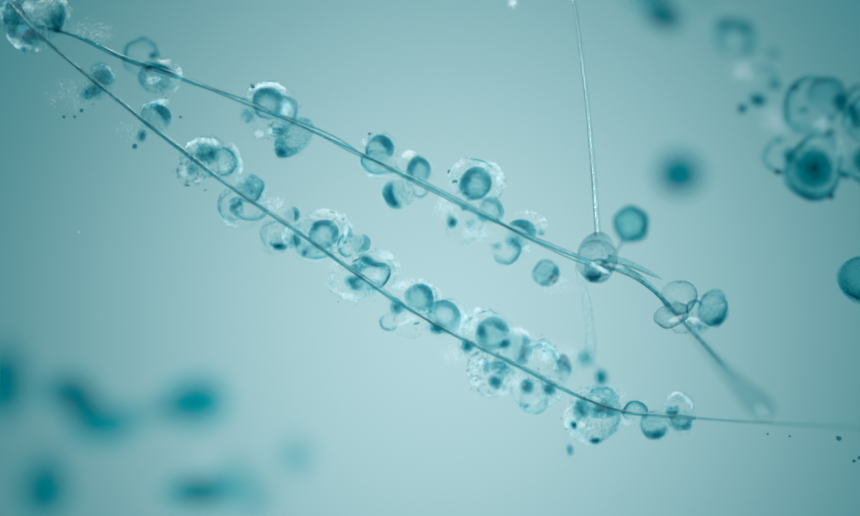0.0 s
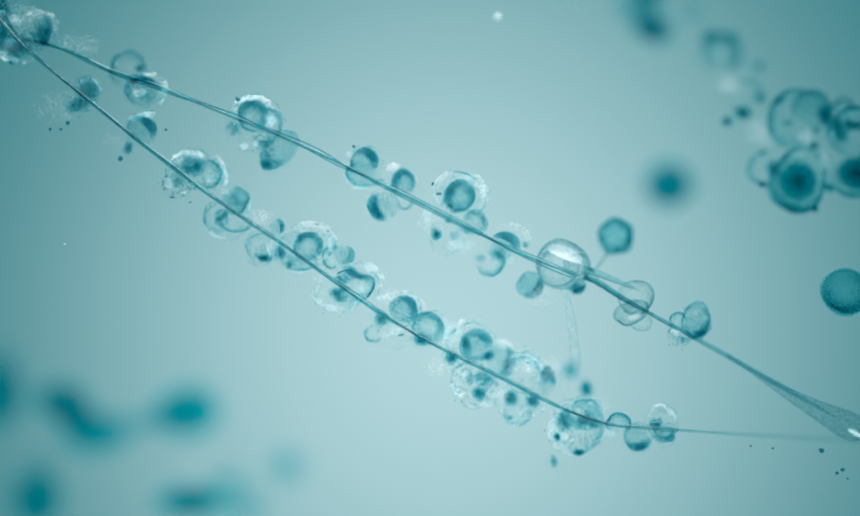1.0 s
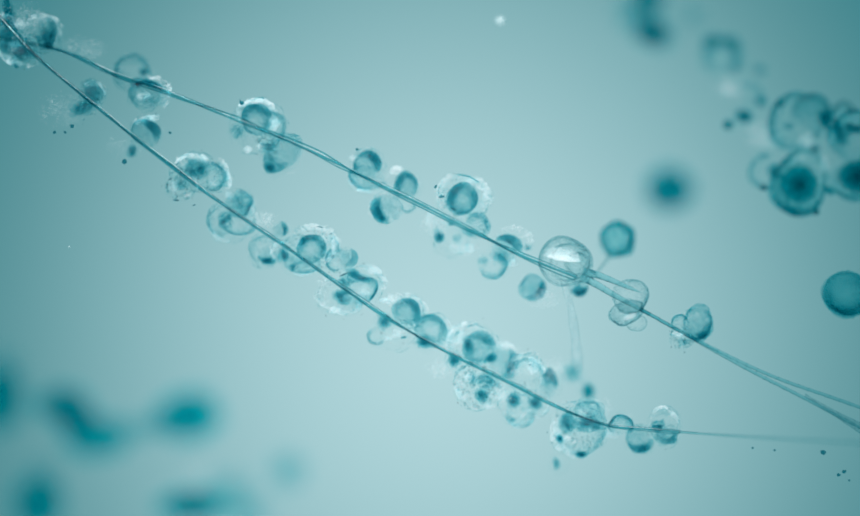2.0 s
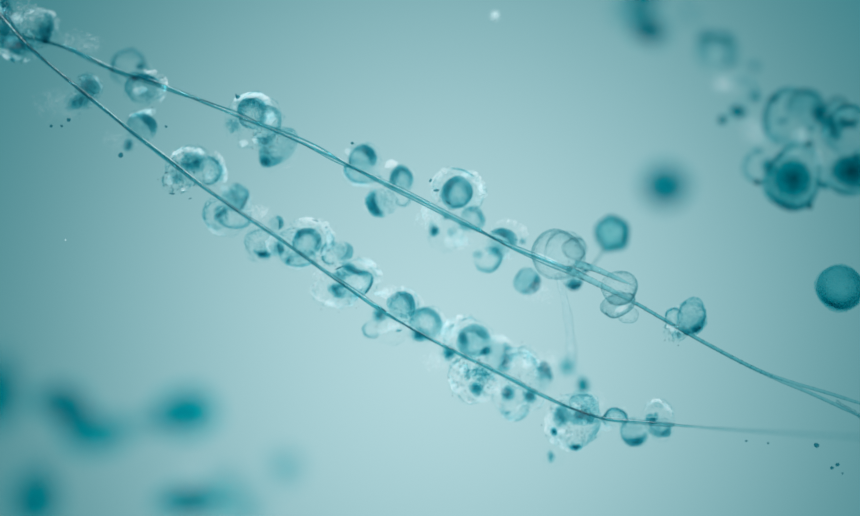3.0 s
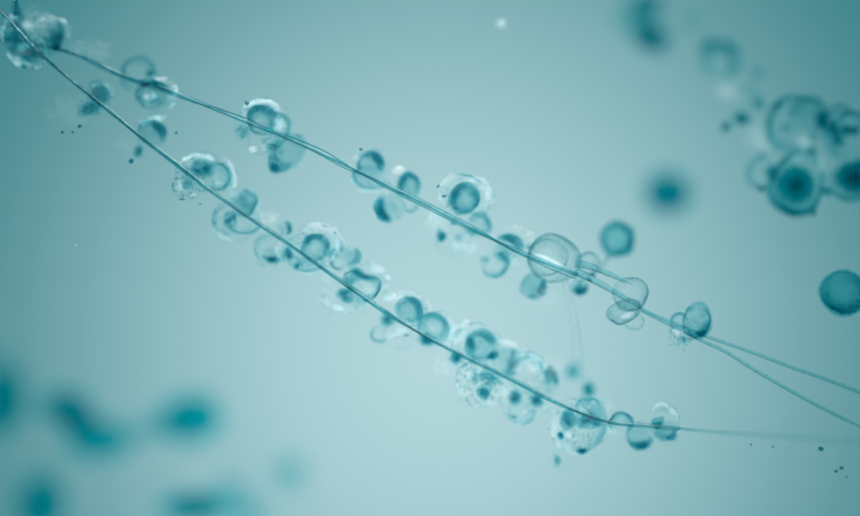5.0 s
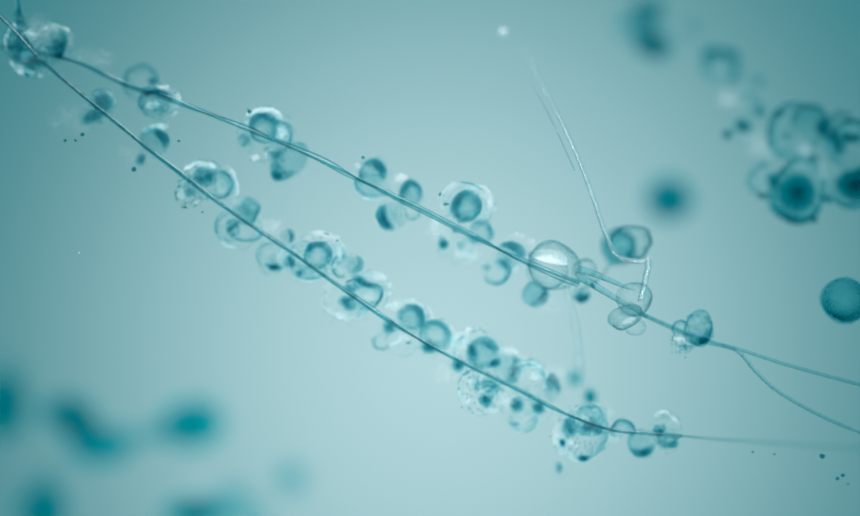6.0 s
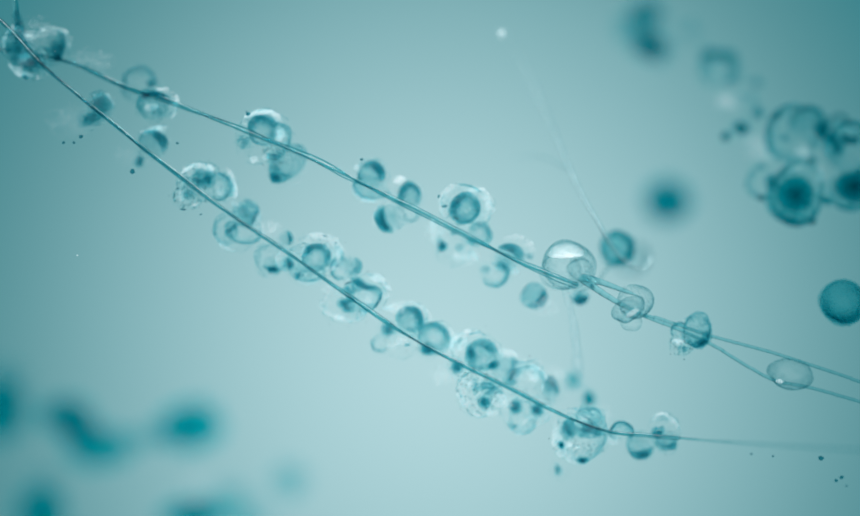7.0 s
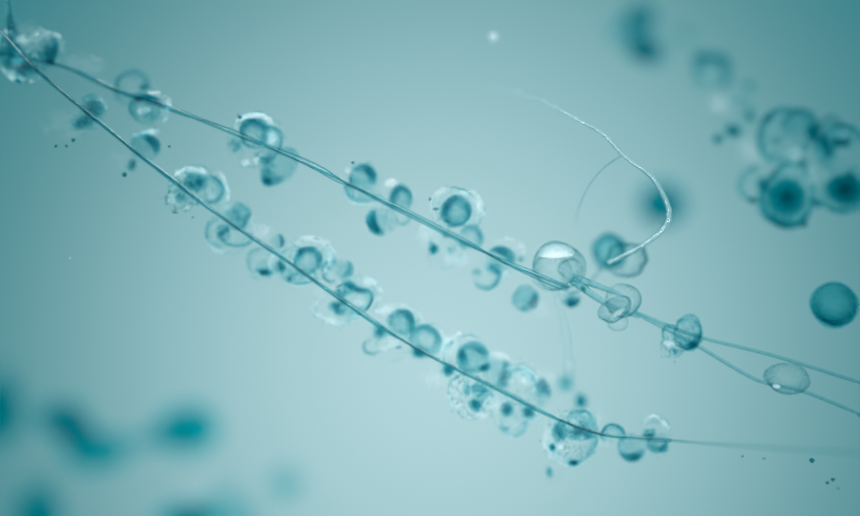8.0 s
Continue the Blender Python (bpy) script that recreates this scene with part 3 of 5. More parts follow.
vesicle((-23.06, 0.5, 7.23), 1.51, E4, LOW, [("mottle", -0.15, 0.1, 0.90, 0.70, 0, 0, 0.9)], foam=[("puff", -0.65, -0.2, 0.40, 0.60, 0, 0, 0.6), ("puff", 0.65, -0.95, 0.45, 0.30, 0, 0, 0.5)], chips=[(-0.4, -1.41, 0.40, 0.13, -5), (1.26, -1.86, 0.20, 0.10, 20), (-0.9, 0.5, 0.25, 0.10, 20)], grains=110, specks=14)
vesicle((-18.13, 3.0, 5.60), 1.44, E3, LOW, [("thin", 0.0, 0.0, 1.23, 1.23, 0, -20, 1.1), ("mottle", -0.05, 0.05, 1.13, 0.98, 0, 0, 0.9)], foam=[("puff", -0.98, 0.77, 0.51, 0.46, 0, 0, 0.8), ("arc", 0.0, 0.0, 1.44, 1.44, 0, 0, 0.35)], specks=4)
vesicle((-18.74, 2.0, 3.87), 2.24, E2, LOW, [("mottle", -0.56, 0.15, 0.66, 0.87, -30, 0, 1.7), ("thin", 0.81, -0.2, 1.53, 1.02, 10, -90, 0.6), ("thin", -1.02, 0.2, 1.32, 1.43, 0, 200, 0.35)], foam=[("arc", -0.1, 0.0, 2.14, 1.73, 0, -120, 0.3)], squash=0.8, specks=7)
vesicle((-14.23, 3.0, 3.08), 0.87, E5, LOW, [("body", -0.1, 0.1, 0.72, 0.77, 0, 0, 0.22), ("cup", -0.1, 0.1, 0.72, 0.77, 0, 10, 1.6)], veil=0.05)
vesicle((-15.65, 2.5, 1.13), 1.64, E2, LOW, [("body", 0.1, -0.31, 0.92, 0.92, 0, 0, 0.22), ("cup", 0.1, -0.31, 0.92, 0.92, 0, -90, 1.2), ("mottle", 0.2, -0.87, 0.72, 0.41, 5, 0, 2.0), ("thin", -0.2, 0.2, 1.23, 1.33, 0, 150, 0.3)], veil=0.07, specks=5)
vesicle((-13.79, 1.5, 1.06), 1.22, E1, LOW, [("mottle", -0.1, -0.2, 0.66, 0.71, -20, 0, 1.7), ("blob", 0.0, -0.46, 0.46, 0.41, 0, 0, 0.8)], foam=[("arc", 0.0, 0.0, 1.17, 1.12, 0, 170, 1.2)], specks=3)
vesicle((-11.20, 1.0, 1.51), 2.42, E1, LOW, [("body", 0.0, -0.1, 1.26, 1.36, 0, 0, 0.06), ("ring", 0.0, -0.1, 1.26, 1.36, 0, 55, 1.4), ("thin", 0.0, -0.1, 1.26, 1.36, 0, 200, 0.5), ("mottle", -0.81, 0.5, 0.71, 0.50, 30, 0, 0.9)], foam=[("arc", 0.15, 0.1, 2.12, 1.82, 0, 10, 0.9), ("arc", 0.0, 0.1, 2.22, 1.82, 0, 75, 0.6), ("puff", -1.11, 0.4, 0.30, 0.50, -40, 0, 1.6)], chips=[(0.76, 1.87, 0.45, 0.08, -15), (1.77, 1.26, 0.15, 0.10, 0)], squash=0.85, grains=50, specks=12)
vesicle((-12.37, 2.0, 0.00), 1.73, E5, LOW, [("blob", -0.66, -0.25, 0.41, 0.41, 0, 0, 1.6), ("mottle", -0.05, 0.1, 1.12, 0.61, 0, 0, 0.5), ("thin", 0.2, 0.2, 1.73, 1.12, 0, -90, 0.5)], foam=[("arc", 0.2, 0.1, 1.73, 1.22, 0, -80, 0.4)], squash=0.7, veil=0.06)
vesicle((-9.01, 2.0, 0.41), 1.22, E5, LOW, [("thin", -0.05, -0.05, 1.07, 1.12, 0, 170, 0.9), ("blob", -0.41, 0.31, 0.25, 0.25, 0, 0, 1.8), ("body", 0.87, 0.2, 1.12, 1.02, 0, 0, 0.2), ("cup", 0.87, 0.2, 1.12, 1.02, 0, -20, 0.9)], foam=[("puff", -0.05, -0.2, 0.61, 0.61, 0, 0, 0.4)], veil=0.08, specks=6)
vesicle((-6.49, 1.5, -1.77), 2.03, E1, LOW, [("blob", -0.81, 0.81, 1.01, 0.51, -28, 0, 1.9), ("blob", 0.0, 0.41, 1.12, 0.41, -15, 0, 1.3), ("thin", 0.05, -0.56, 1.32, 1.22, 0, 15, 1.0), ("mottle", -1.62, 0.15, 0.81, 0.61, 30, 0, 1.1)], foam=[("puff", 0.81, 1.17, 0.81, 0.41, -15, 0, 1.4), ("arc", 0.2, 0.15, 1.93, 1.52, 0, 40, 0.8), ("puff", -0.05, -0.86, 0.81, 0.61, 0, 0, 0.6)], chips=[(-1.82, 0.81, 0.56, 0.13, 25)], squash=0.85, specks=5)
vesicle((-8.52, 1.5, -3.04), 2.23, E2, LOW, [("mottle", 0.15, 0.05, 0.91, 0.86, 0, 0, 2.0), ("blob", 1.22, -0.41, 0.71, 0.61, 0, 0, 0.3)], foam=[("arc", 0.05, 0.0, 2.13, 1.62, 0, -60, 0.7), ("arc", 0.05, 0.0, 2.13, 1.62, 0, -140, 0.45)], squash=0.8, specks=22)
vesicle((-2.49, 2.0, -4.48), 1.63, E3, LOW, [("body", -0.1, 0.0, 1.37, 1.32, 0, 0, 0.06), ("ring", -0.1, 0.0, 1.37, 1.32, 0, 60, 1.2), ("body", -0.1, 0.0, 1.37, 1.32, 0, 0, 0.13), ("cup", -0.1, 0.0, 1.37, 1.32, 0, 30, 0.6)], foam=[("arc", -0.1, 0.1, 1.83, 1.63, 0, 50, 0.6), ("puff", -1.63, 1.17, 0.66, 0.41, 10, 0, 1.4), ("puff", -2.29, 1.12, 0.46, 0.25, 0, 0, 1.2)], specks=6)
vesicle((-4.72, 4.0, -5.44), 1.04, E7, LOW, [("blob", 0.05, 0.05, 0.83, 0.83, 0, 0, 2.0)], veil=0.05)
vesicle((-5.42, 3.5, -6.86), 1.03, E5, LOW, [("thin", 0.0, 0.05, 0.93, 0.83, 0, -150, 0.8)], veil=0.07)
vesicle((-3.46, 2.0, -6.52), 1.63, E5, LOW, [("blob", 0.61, -0.25, 0.41, 0.15, 10, 0, 1.4)], foam=[("puff", 0.1, 0.1, 0.71, 0.51, 0, 0, 1.2), ("puff", -0.81, -0.41, 0.61, 0.41, 0, 0, 0.6)], specks=7)
vesicle((-0.20, 2.0, -6.21), 1.63, E5, LOW, [("body", -0.1, 0.05, 1.48, 1.48, 0, 0, 0.05), ("ring", -0.1, 0.05, 1.48, 1.48, 0, 20, 0.8), ("thin", -0.1, 0.05, 1.48, 1.48, 0, 140, 0.5)], foam=[("arc", 0.1, 0.0, 1.73, 1.63, 0, 0, 0.3)], veil=0.06, specks=4)
vesicle((-0.92, 3.0, -7.29), 1.03, E7, LOW, [("blob", 0.0, 0.05, 0.92, 0.72, 0, 0, 2.2)], veil=0.03)
vesicle((3.65, 1.5, -7.50), 2.33, E1, LOW, [("body", 0.41, -0.3, 1.52, 1.57, 0, 0, 0.04), ("ring", 0.41, -0.3, 1.52, 1.57, 0, 180, 0.7), ("blob", -0.51, 0.05, 0.51, 1.01, 20, 0, 1.6), ("blob", 1.52, -1.12, 0.71, 0.51, 30, 0, 2.2), ("body", 0.51, -0.1, 1.52, 1.42, 0, 0, 0.22), ("cup", 0.51, -0.1, 1.52, 1.42, 0, 60, 1.0)], foam=[("arc", -0.3, 0.3, 2.13, 1.82, 0, 140, 1.2), ("puff", -1.22, 0.71, 0.46, 0.71, -20, 0, 1.2), ("puff", 0.61, -0.51, 0.51, 0.61, 0, 0, 0.4)], squash=0.88, specks=5)
vesicle((1.84, 2.5, -8.95), 0.92, E7, LOW, [("blob", 0.0, 0.05, 0.72, 0.72, 0, 0, 2.4)], veil=0.04, specks=3)
vesicle((6.43, 4.0, -9.22), 1.76, E3, LOW, [("body", 0.0, 0.0, 1.45, 1.66, 10, 0, 0.22), ("cup", 0.0, 0.0, 1.45, 1.66, 10, -20, 1.1), ("blob", 0.73, -0.52, 0.67, 0.78, 0, 0, 0.8)], foam=[("puff", 0.31, 1.4, 0.78, 0.41, -5, 0, 1.2), ("arc", 0.0, 0.16, 1.66, 1.55, 0, 60, 0.4)], veil=0.05)
vesicle((3.93, 0.8, -10.98), 2.22, E4, LOW, [("blob", 0.4, -1.01, 0.81, 0.76, 0, 0, 2.0), ("mottle", 0.91, 0.3, 1.21, 0.71, -15, 0, 1.3), ("mottle", -0.5, 0.4, 0.40, 0.81, 0, 0, 0.8)], foam=[("arc", 0.0, -0.1, 2.12, 2.01, 0, -160, 0.9), ("puff", -0.81, 0.71, 0.50, 0.45, 0, 0, 1.5), ("puff", 2.17, -1.21, 0.71, 0.50, 0, 0, 0.7), ("puff", 0.91, -2.01, 0.71, 0.35, 0, 0, 0.8)], grains=130, specks=18)
vesicle((7.47, 2.5, -12.79), 1.64, E2, LOW, [("blob", -0.15, 0.2, 0.77, 0.77, 0, 0, 2.4)], foam=[("arc", 0.0, 0.0, 1.59, 1.53, 0, -90, 0.35), ("puff", -1.28, 1.02, 0.61, 0.41, 0, 0, 0.7)], specks=3)
vesicle((9.36, 2.5, -12.99), 1.33, E2, LOW, [("blob", 0.0, 0.1, 0.72, 0.72, 0, 0, 2.4)], foam=[("arc", 0.0, 0.0, 1.33, 1.23, 0, -60, 0.3), ("puff", 0.92, -0.72, 0.36, 0.26, 0, 0, 0.5)], specks=4)
vesicle((7.81, 3.0, -14.18), 1.44, E5, LOW, [("thin", 0.1, 0.1, 1.39, 1.13, 0, -80, 0.35), ("blob", -0.57, -0.31, 0.46, 0.31, 0, 0, 0.8)], foam=[("arc", 0.1, 0.1, 1.44, 1.23, 0, -80, 0.5)], squash=0.8, veil=0.08)
vesicle((8.34, 1.8, -10.06), 1.93, E5, LOW, [("thin", 0.1, 0.0, 1.83, 1.52, 0, 80, 0.3)], foam=[("arc", 0.41, 0.2, 1.32, 1.32, 0, 20, 1.4), ("puff", 0.71, 0.41, 0.66, 0.76, 10, 0, 1.3), ("puff", -0.91, 0.2, 0.61, 0.51, 0, 0, 0.5)], chips=[(0.46, 0.81, 0.20, 0.08, 10)], specks=8)
vesicle((10.87, 5.0, -11.29), 1.46, E3, LOW, [("body", -0.1, 0.0, 0.89, 1.46, 0, 0, 0.22), ("cup", -0.1, 0.0, 0.89, 1.46, 0, 60, 1.7), ("blob", -0.1, 0.31, 0.68, 0.84, 0, 0, 0.7)], veil=0.03)
vesicle((13.20, 0.8, -15.01), 2.62, E4, LOW, [("mottle", -1.06, 0.6, 0.76, 1.01, -10, 0, 1.9), ("mottle", 0.81, 0.35, 1.21, 0.86, -15, 0, 2.0), ("blob", -1.76, -0.91, 0.35, 0.45, 20, 0, 2.6), ("blob", 0.2, -2.37, 0.65, 0.35, 0, 0, 2.6), ("thin", 0.1, -0.1, 2.42, 2.32, 0, -10, 0.35)], foam=[("arc", 0.0, -0.1, 2.52, 2.42, 0, -150, 0.6), ("puff", -1.01, -0.91, 0.40, 0.25, 0, 0, 1.3), ("puff", -0.3, -1.21, 0.35, 0.20, 20, 0, 1.3), ("puff", -1.31, 1.66, 0.60, 0.40, 0, 0, 0.6)], grains=90, specks=14)
vesicle((14.05, 0.8, -13.50), 1.36, E5, LOW, [("thin", 0.0, -0.1, 1.31, 1.21, 0, 90, 0.5), ("mottle", 0.15, -0.3, 0.71, 0.40, 0, 0, 0.5)], foam=[("puff", -0.35, 0.1, 0.55, 0.35, 0, 0, 0.9)], veil=0.06, specks=3)
vesicle((15.16, 10.0, -12.71), 0.87, E7, LOW, [("blob", 0.05, 0.05, 0.71, 1.04, 10, 0, 1.9)], veil=0)
vesicle((13.86, 12.0, -10.98), 1.00, "blurred pale teal bud behind the hanging strand", LOW, [("blob", 0.0, 0.0, 1.11, 1.00, 0, 0, 0.8)], veil=0)
vesicle((11.66, 4.0, -18.76), 1.04, "small clear vesicle with a faint teal side", LOW, [("blob", -0.21, 0.0, 0.41, 0.67, 10, 0, 1.3)], veil=0.05)
vesicle((17.16, 2.0, -14.56), 1.22, E5, LOW, [("thin", 0.0, -0.41, 1.17, 1.02, 0, 90, 1.5)], foam=[("puff", -0.81, -1.22, 0.71, 0.41, 0, 0, 0.8)], squash=0.8, veil=0.05)
vesicle((19.11, 3.0, -16.44), 1.44, E3, LOW, [("thin", -0.05, 0.21, 1.23, 1.34, 0, 180, 0.5), ("body", 0.05, 0.1, 1.18, 1.23, 0, 0, 0.22), ("cup", 0.05, 0.1, 1.18, 1.23, 0, -80, 1.4), ("blob", 0.26, -0.82, 0.77, 0.41, 10, 0, 1.4)], veil=0.05)
vesicle((21.09, 1.5, -14.70), 1.52, E2, LOW, [("mottle", -0.51, -0.15, 0.66, 0.61, 0, 0, 1.9)], foam=[("arc", 0.0, 0.1, 1.47, 1.37, 0, 70, 0.6)], veil=0.08, specks=7)
vesicle((21.38, 2.0, -15.89), 1.12, E3, LOW, [("body", 0.0, 0.1, 1.12, 0.97, 0, 0, 0.22), ("cup", 0.0, 0.1, 1.12, 0.97, 0, -55, 1.4), ("mottle", -0.46, -0.1, 0.71, 0.46, 0, 0, 0.7)], veil=0.04, specks=4)
# off the filaments
vesicle((18.00, 8.9, 2.32), 1.73, "round teal ball on a thin stalk", "free balls", [("body", 0.0, 0.0, 1.73, 1.73, 0, 0, 0.06), ("ring", 0.0, 0.0, 1.73, 1.73, 0, -20, 1.6), ("thin", 0.0, 0.0, 1.78, 1.78, 0, 160, 1.2), ("body", 0.0, 0.0, 1.68, 1.68, 0, 0, 0.3)], veil=0, name="stalked_ball")
vesicle((37.80, 1.6, -2.79), 2.13, "single round teal ball with a granular skin", "free balls", [("body", 0.0, 0.0, 2.08, 2.08, 0, 0, 0.05), ("ring", 0.0, 0.0, 2.08, 2.08, 0, -80, 0.8), ("thin", 0.0, 0.0, 2.13, 2.13, 0, -100, 0.8), ("thin", 0.0, 0.0, 2.13, 2.13, 0, 60, 0.5)], veil=0, specks=8, name="free_ball")
vesicle((30.59, 48.0, 9.12), 3.02, "dark ball far behind the filaments", "free balls", [("core", 0.0, 0.07, 3.45, 3.30, 0, 0, 2.7)], veil=0, name="free_ball")
# the cluster behind
vesicle((35.35, 8.0, 8.15), 3.06, E8, CL, [("thin", 0.0, -0.27, 2.63, 3.38, -8, 180, 1.0), ("thin", 0.0, -0.27, 2.63, 3.38, -8, -70, 1.0), ("core", 0.0, -0.48, 2.15, 2.15, 0, 0, 2.7), ("blob", -2.41, 0.8, 0.75, 0.97, 5, 0, 1.3), ("blob", 2.95, -1.07, 0.86, 0.43, -35, 0, 1.5)], foam=[("puff", -0.16, 2.15, 1.39, 0.54, 0, 0, 0.3)], squash=1.1, veil=0.05, specks=4)
vesicle((31.97, 8.0, 7.35), 0.43, "small dark fleck on the cluster", CL, [("blob", 0.0, 0.0, 0.43, 0.32, 0, 0, 2.6)], veil=0)
vesicle((36.96, 8.0, 4.99), 0.38, "small dark fleck on the cluster", CL, [("blob", 0.0, 0.0, 0.32, 0.32, 0, 0, 2.4)], veil=0)
vesicle((32.51, 10.0, 9.11), 1.64, E9, CL, [("thin", 0.11, 0.0, 1.64, 1.85, 0, 200, 0.6), ("blob", 0.0, 1.47, 0.65, 0.49, 0, 0, 0.6)], veil=0.06)
vesicle((35.62, 10.0, 13.86), 2.95, E9, CL, [("thin", 0.05, 0.0, 2.84, 2.95, 0, 180, 0.9), ("blob", -1.47, 1.85, 0.60, 0.44, 20, 0, 1.4), ("blob", -0.65, -0.33, 0.76, 0.44, 0, 0, 0.8)], foam=[("puff", 1.15, -1.64, 0.82, 0.71, 0, 0, 1.2)], veil=0.08)
vesicle((37.35, 11.0, 15.13), 1.98, E9, CL, [("thin", 0.0, -0.06, 1.87, 1.87, 0, 80, 1.2), ("body", 0.0, -0.06, 1.82, 1.82, 0, 0, 0.3)], veil=0.05)
vesicle((39.05, 11.0, 14.41), 1.32, E10, CL, [("blob", 0.0, -0.06, 1.10, 1.43, 0, 0, 1.9), ("blob", -0.99, -1.49, 0.55, 0.66, 0, 0, 0.9), ("blob", -1.16, -3.03, 0.66, 0.50, 0, 0, 1.7)], veil=0)
vesicle((41.04, 12.0, 15.47), 0.94, E10, CL, [("thin", 0.0, -0.28, 1.11, 0.94, 0, 90, 1.8)], veil=0.04)
vesicle((40.87, 8.0, 12.44), 2.57, E8, CL, [("thin", 0.0, 0.0, 2.47, 2.47, 0, 140, 1.0), ("mottle", -1.5, -0.11, 0.75, 1.07, 20, 0, 1.8), ("mottle", -0.27, 0.64, 1.39, 0.64, 0, 0, 2.2), ("blob", -1.82, 0.86, 0.75, 0.86, 20, 0, 1.2)], foam=[("arc", 0.0, 0.0, 2.25, 2.15, 0, 140, 0.6)], veil=0.06)
vesicle((40.81, 7.5, 8.55), 2.67, E8, CL, [("core", 0.11, -0.11, 2.14, 1.76, 0, 0, 2.4), ("mottle", 0.11, -0.11, 2.14, 1.60, 0, 0, 0.5), ("thin", 0.0, 0.0, 2.51, 2.46, 0, -60, 0.9), ("blob", 0.64, 1.34, 0.53, 0.75, 0, 0, 1.0)], foam=[("puff", -3.1, 1.07, 0.48, 1.18, 0, 0, 0.6)], veil=0.06, specks=4)
vesicle((31.37, 13.0, 14.82), 1.01, E10, CL, [("blob", -0.06, 0.0, 1.12, 0.73, -22, 0, 2.2)], veil=0)
vesicle((29.45, 12.0, 13.86), 0.50, E10, CL, [("blob", 0.0, 0.0, 0.61, 0.61, 0, 0, 2.2)], veil=0)
vesicle((33.37, 14.0, 16.57), 0.90, E10, CL, [("blob", 0.0, -0.11, 0.68, 0.79, 20, 0, 1.2)], veil=0.05)
vesicle((32.27, 15.0, 17.33), 1.48, E9, CL, [("thin", 0.0, 0.0, 1.36, 1.36, 0, 20, 0.4)], foam=[("puff", -1.82, 0.51, 1.14, 0.68, 0, 0, 0.6)], veil=0.06)
vesicle((33.48, 14.0, 12.96), 1.80, E9, CL, foam=[("puff", 0.0, 0.0, 1.69, 1.01, -40, 0, 0.5)], veil=0.08)
vesicle((31.20, 22.0, 22.32), 2.52, E9, CL, [("body", 0.0, 0.12, 2.28, 2.16, 0, 0, 0.06), ("ring", 0.0, 0.12, 2.28, 2.16, 0, 90, 1.0), ("blob", -1.32, 1.8, 1.20, 0.78, 20, 0, 0.9), ("blob", 1.2, 1.2, 0.96, 1.32, 0, 0, 0.8), ("blob", 1.44, -1.08, 1.08, 0.72, 20, 0, 0.9)], foam=[("puff", 0.12, 0.0, 0.72, 0.72, 0, 0, 0.5)], veil=0.05)
vesicle((34.74, 20.0, 20.56), 0.83, E10, CL, [("blob", 0.0, 0.0, 0.83, 0.65, 0, 0, 0.9)], veil=0)
vesicle((26.50, 38.0, 27.71), 2.29, "dark teal bud far behind the cluster", CL, [("blob", 0.13, 0.07, 2.56, 1.88, -25, 0, 3.0), ("blob", -1.88, 2.42, 3.36, 2.69, 0, 0, 0.5)], veil=0)
vesicle((27.16, 44.0, 32.76), 2.52, "dark teal bud far behind the cluster", CL, [("blob", 0.0, 0.28, 2.38, 2.10, 0, 0, 1.9)], veil=0)
vesicle((31.77, 40.0, 30.00), 2.05, "pale teal bud far behind the cluster", CL, [("blob", 0.0, 0.14, 1.77, 1.36, 0, 0, 0.4)], veil=0)
# far growth, out of focus
vesicle((-51.92, 60.0, -20.47), 3.40, E11, FAR, [("blob", 0.15, 0.0, 4.01, 2.67, -20, 0, 2.5), ("blob", 2.16, -2.32, 2.84, 2.50, -40, 0, 1.2)], veil=0, name="far_growth")
vesicle((-47.92, 64.0, -25.15), 4.74, E11, FAR, [("blob", -0.63, -0.32, 5.12, 3.07, -10, 0, 1.1), ("blob", 4.11, 0.79, 5.12, 2.22, 10, 0, 0.5)], veil=0, name="far_growth")
vesicle((-34.69, 60.0, -21.79), 4.79, E11, FAR, [("blob", 0.39, 0.0, 4.84, 3.67, 20, 0, 1.8), ("blob", -3.86, -1.24, 4.17, 2.17, 15, 0, 0.9)], veil=0, name="far_growth")
vesicle((-62.63, 64.0, -19.37), 4.43, E11, FAR, [("blob", -0.16, -0.55, 4.27, 5.29, 0, 0, 1.6), ("blob", 0.63, 3.95, 3.84, 3.42, 0, 0, 0.5)], veil=0, name="far_growth")
vesicle((-55.47, 60.0, -33.61), 3.86, E11, FAR, [("blob", 0.0, -0.54, 3.84, 4.17, 0, 0, 1.6), ("blob", 0.77, 3.32, 2.84, 2.84, 0, 0, 0.5)], veil=0, name="far_growth")
vesicle((-32.32, 52.0, -32.76), 4.56, E11, FAR, [("blob", 0.0, 0.07, 4.93, 2.15, 0, 0, 2.6)], foam=[("puff", 0.52, 3.9, 2.65, 1.18, 0, 0, 0.7)], veil=0, name="far_growth")
vesicle((-27.28, 62.0, -34.78), 4.69, E11, FAR, [("blob", -2.11, 2.42, 3.88, 2.19, 20, 0, 0.8), ("blob", 0.39, -0.78, 4.05, 3.71, 0, 0, 0.7)], veil=0, name="far_growth")
vesicle((-20.24, 60.0, -29.36), 2.78, E11, FAR, [("blob", 0.0, 0.0, 3.00, 3.00, 0, 0, 0.9)], veil=0, name="far_growth")

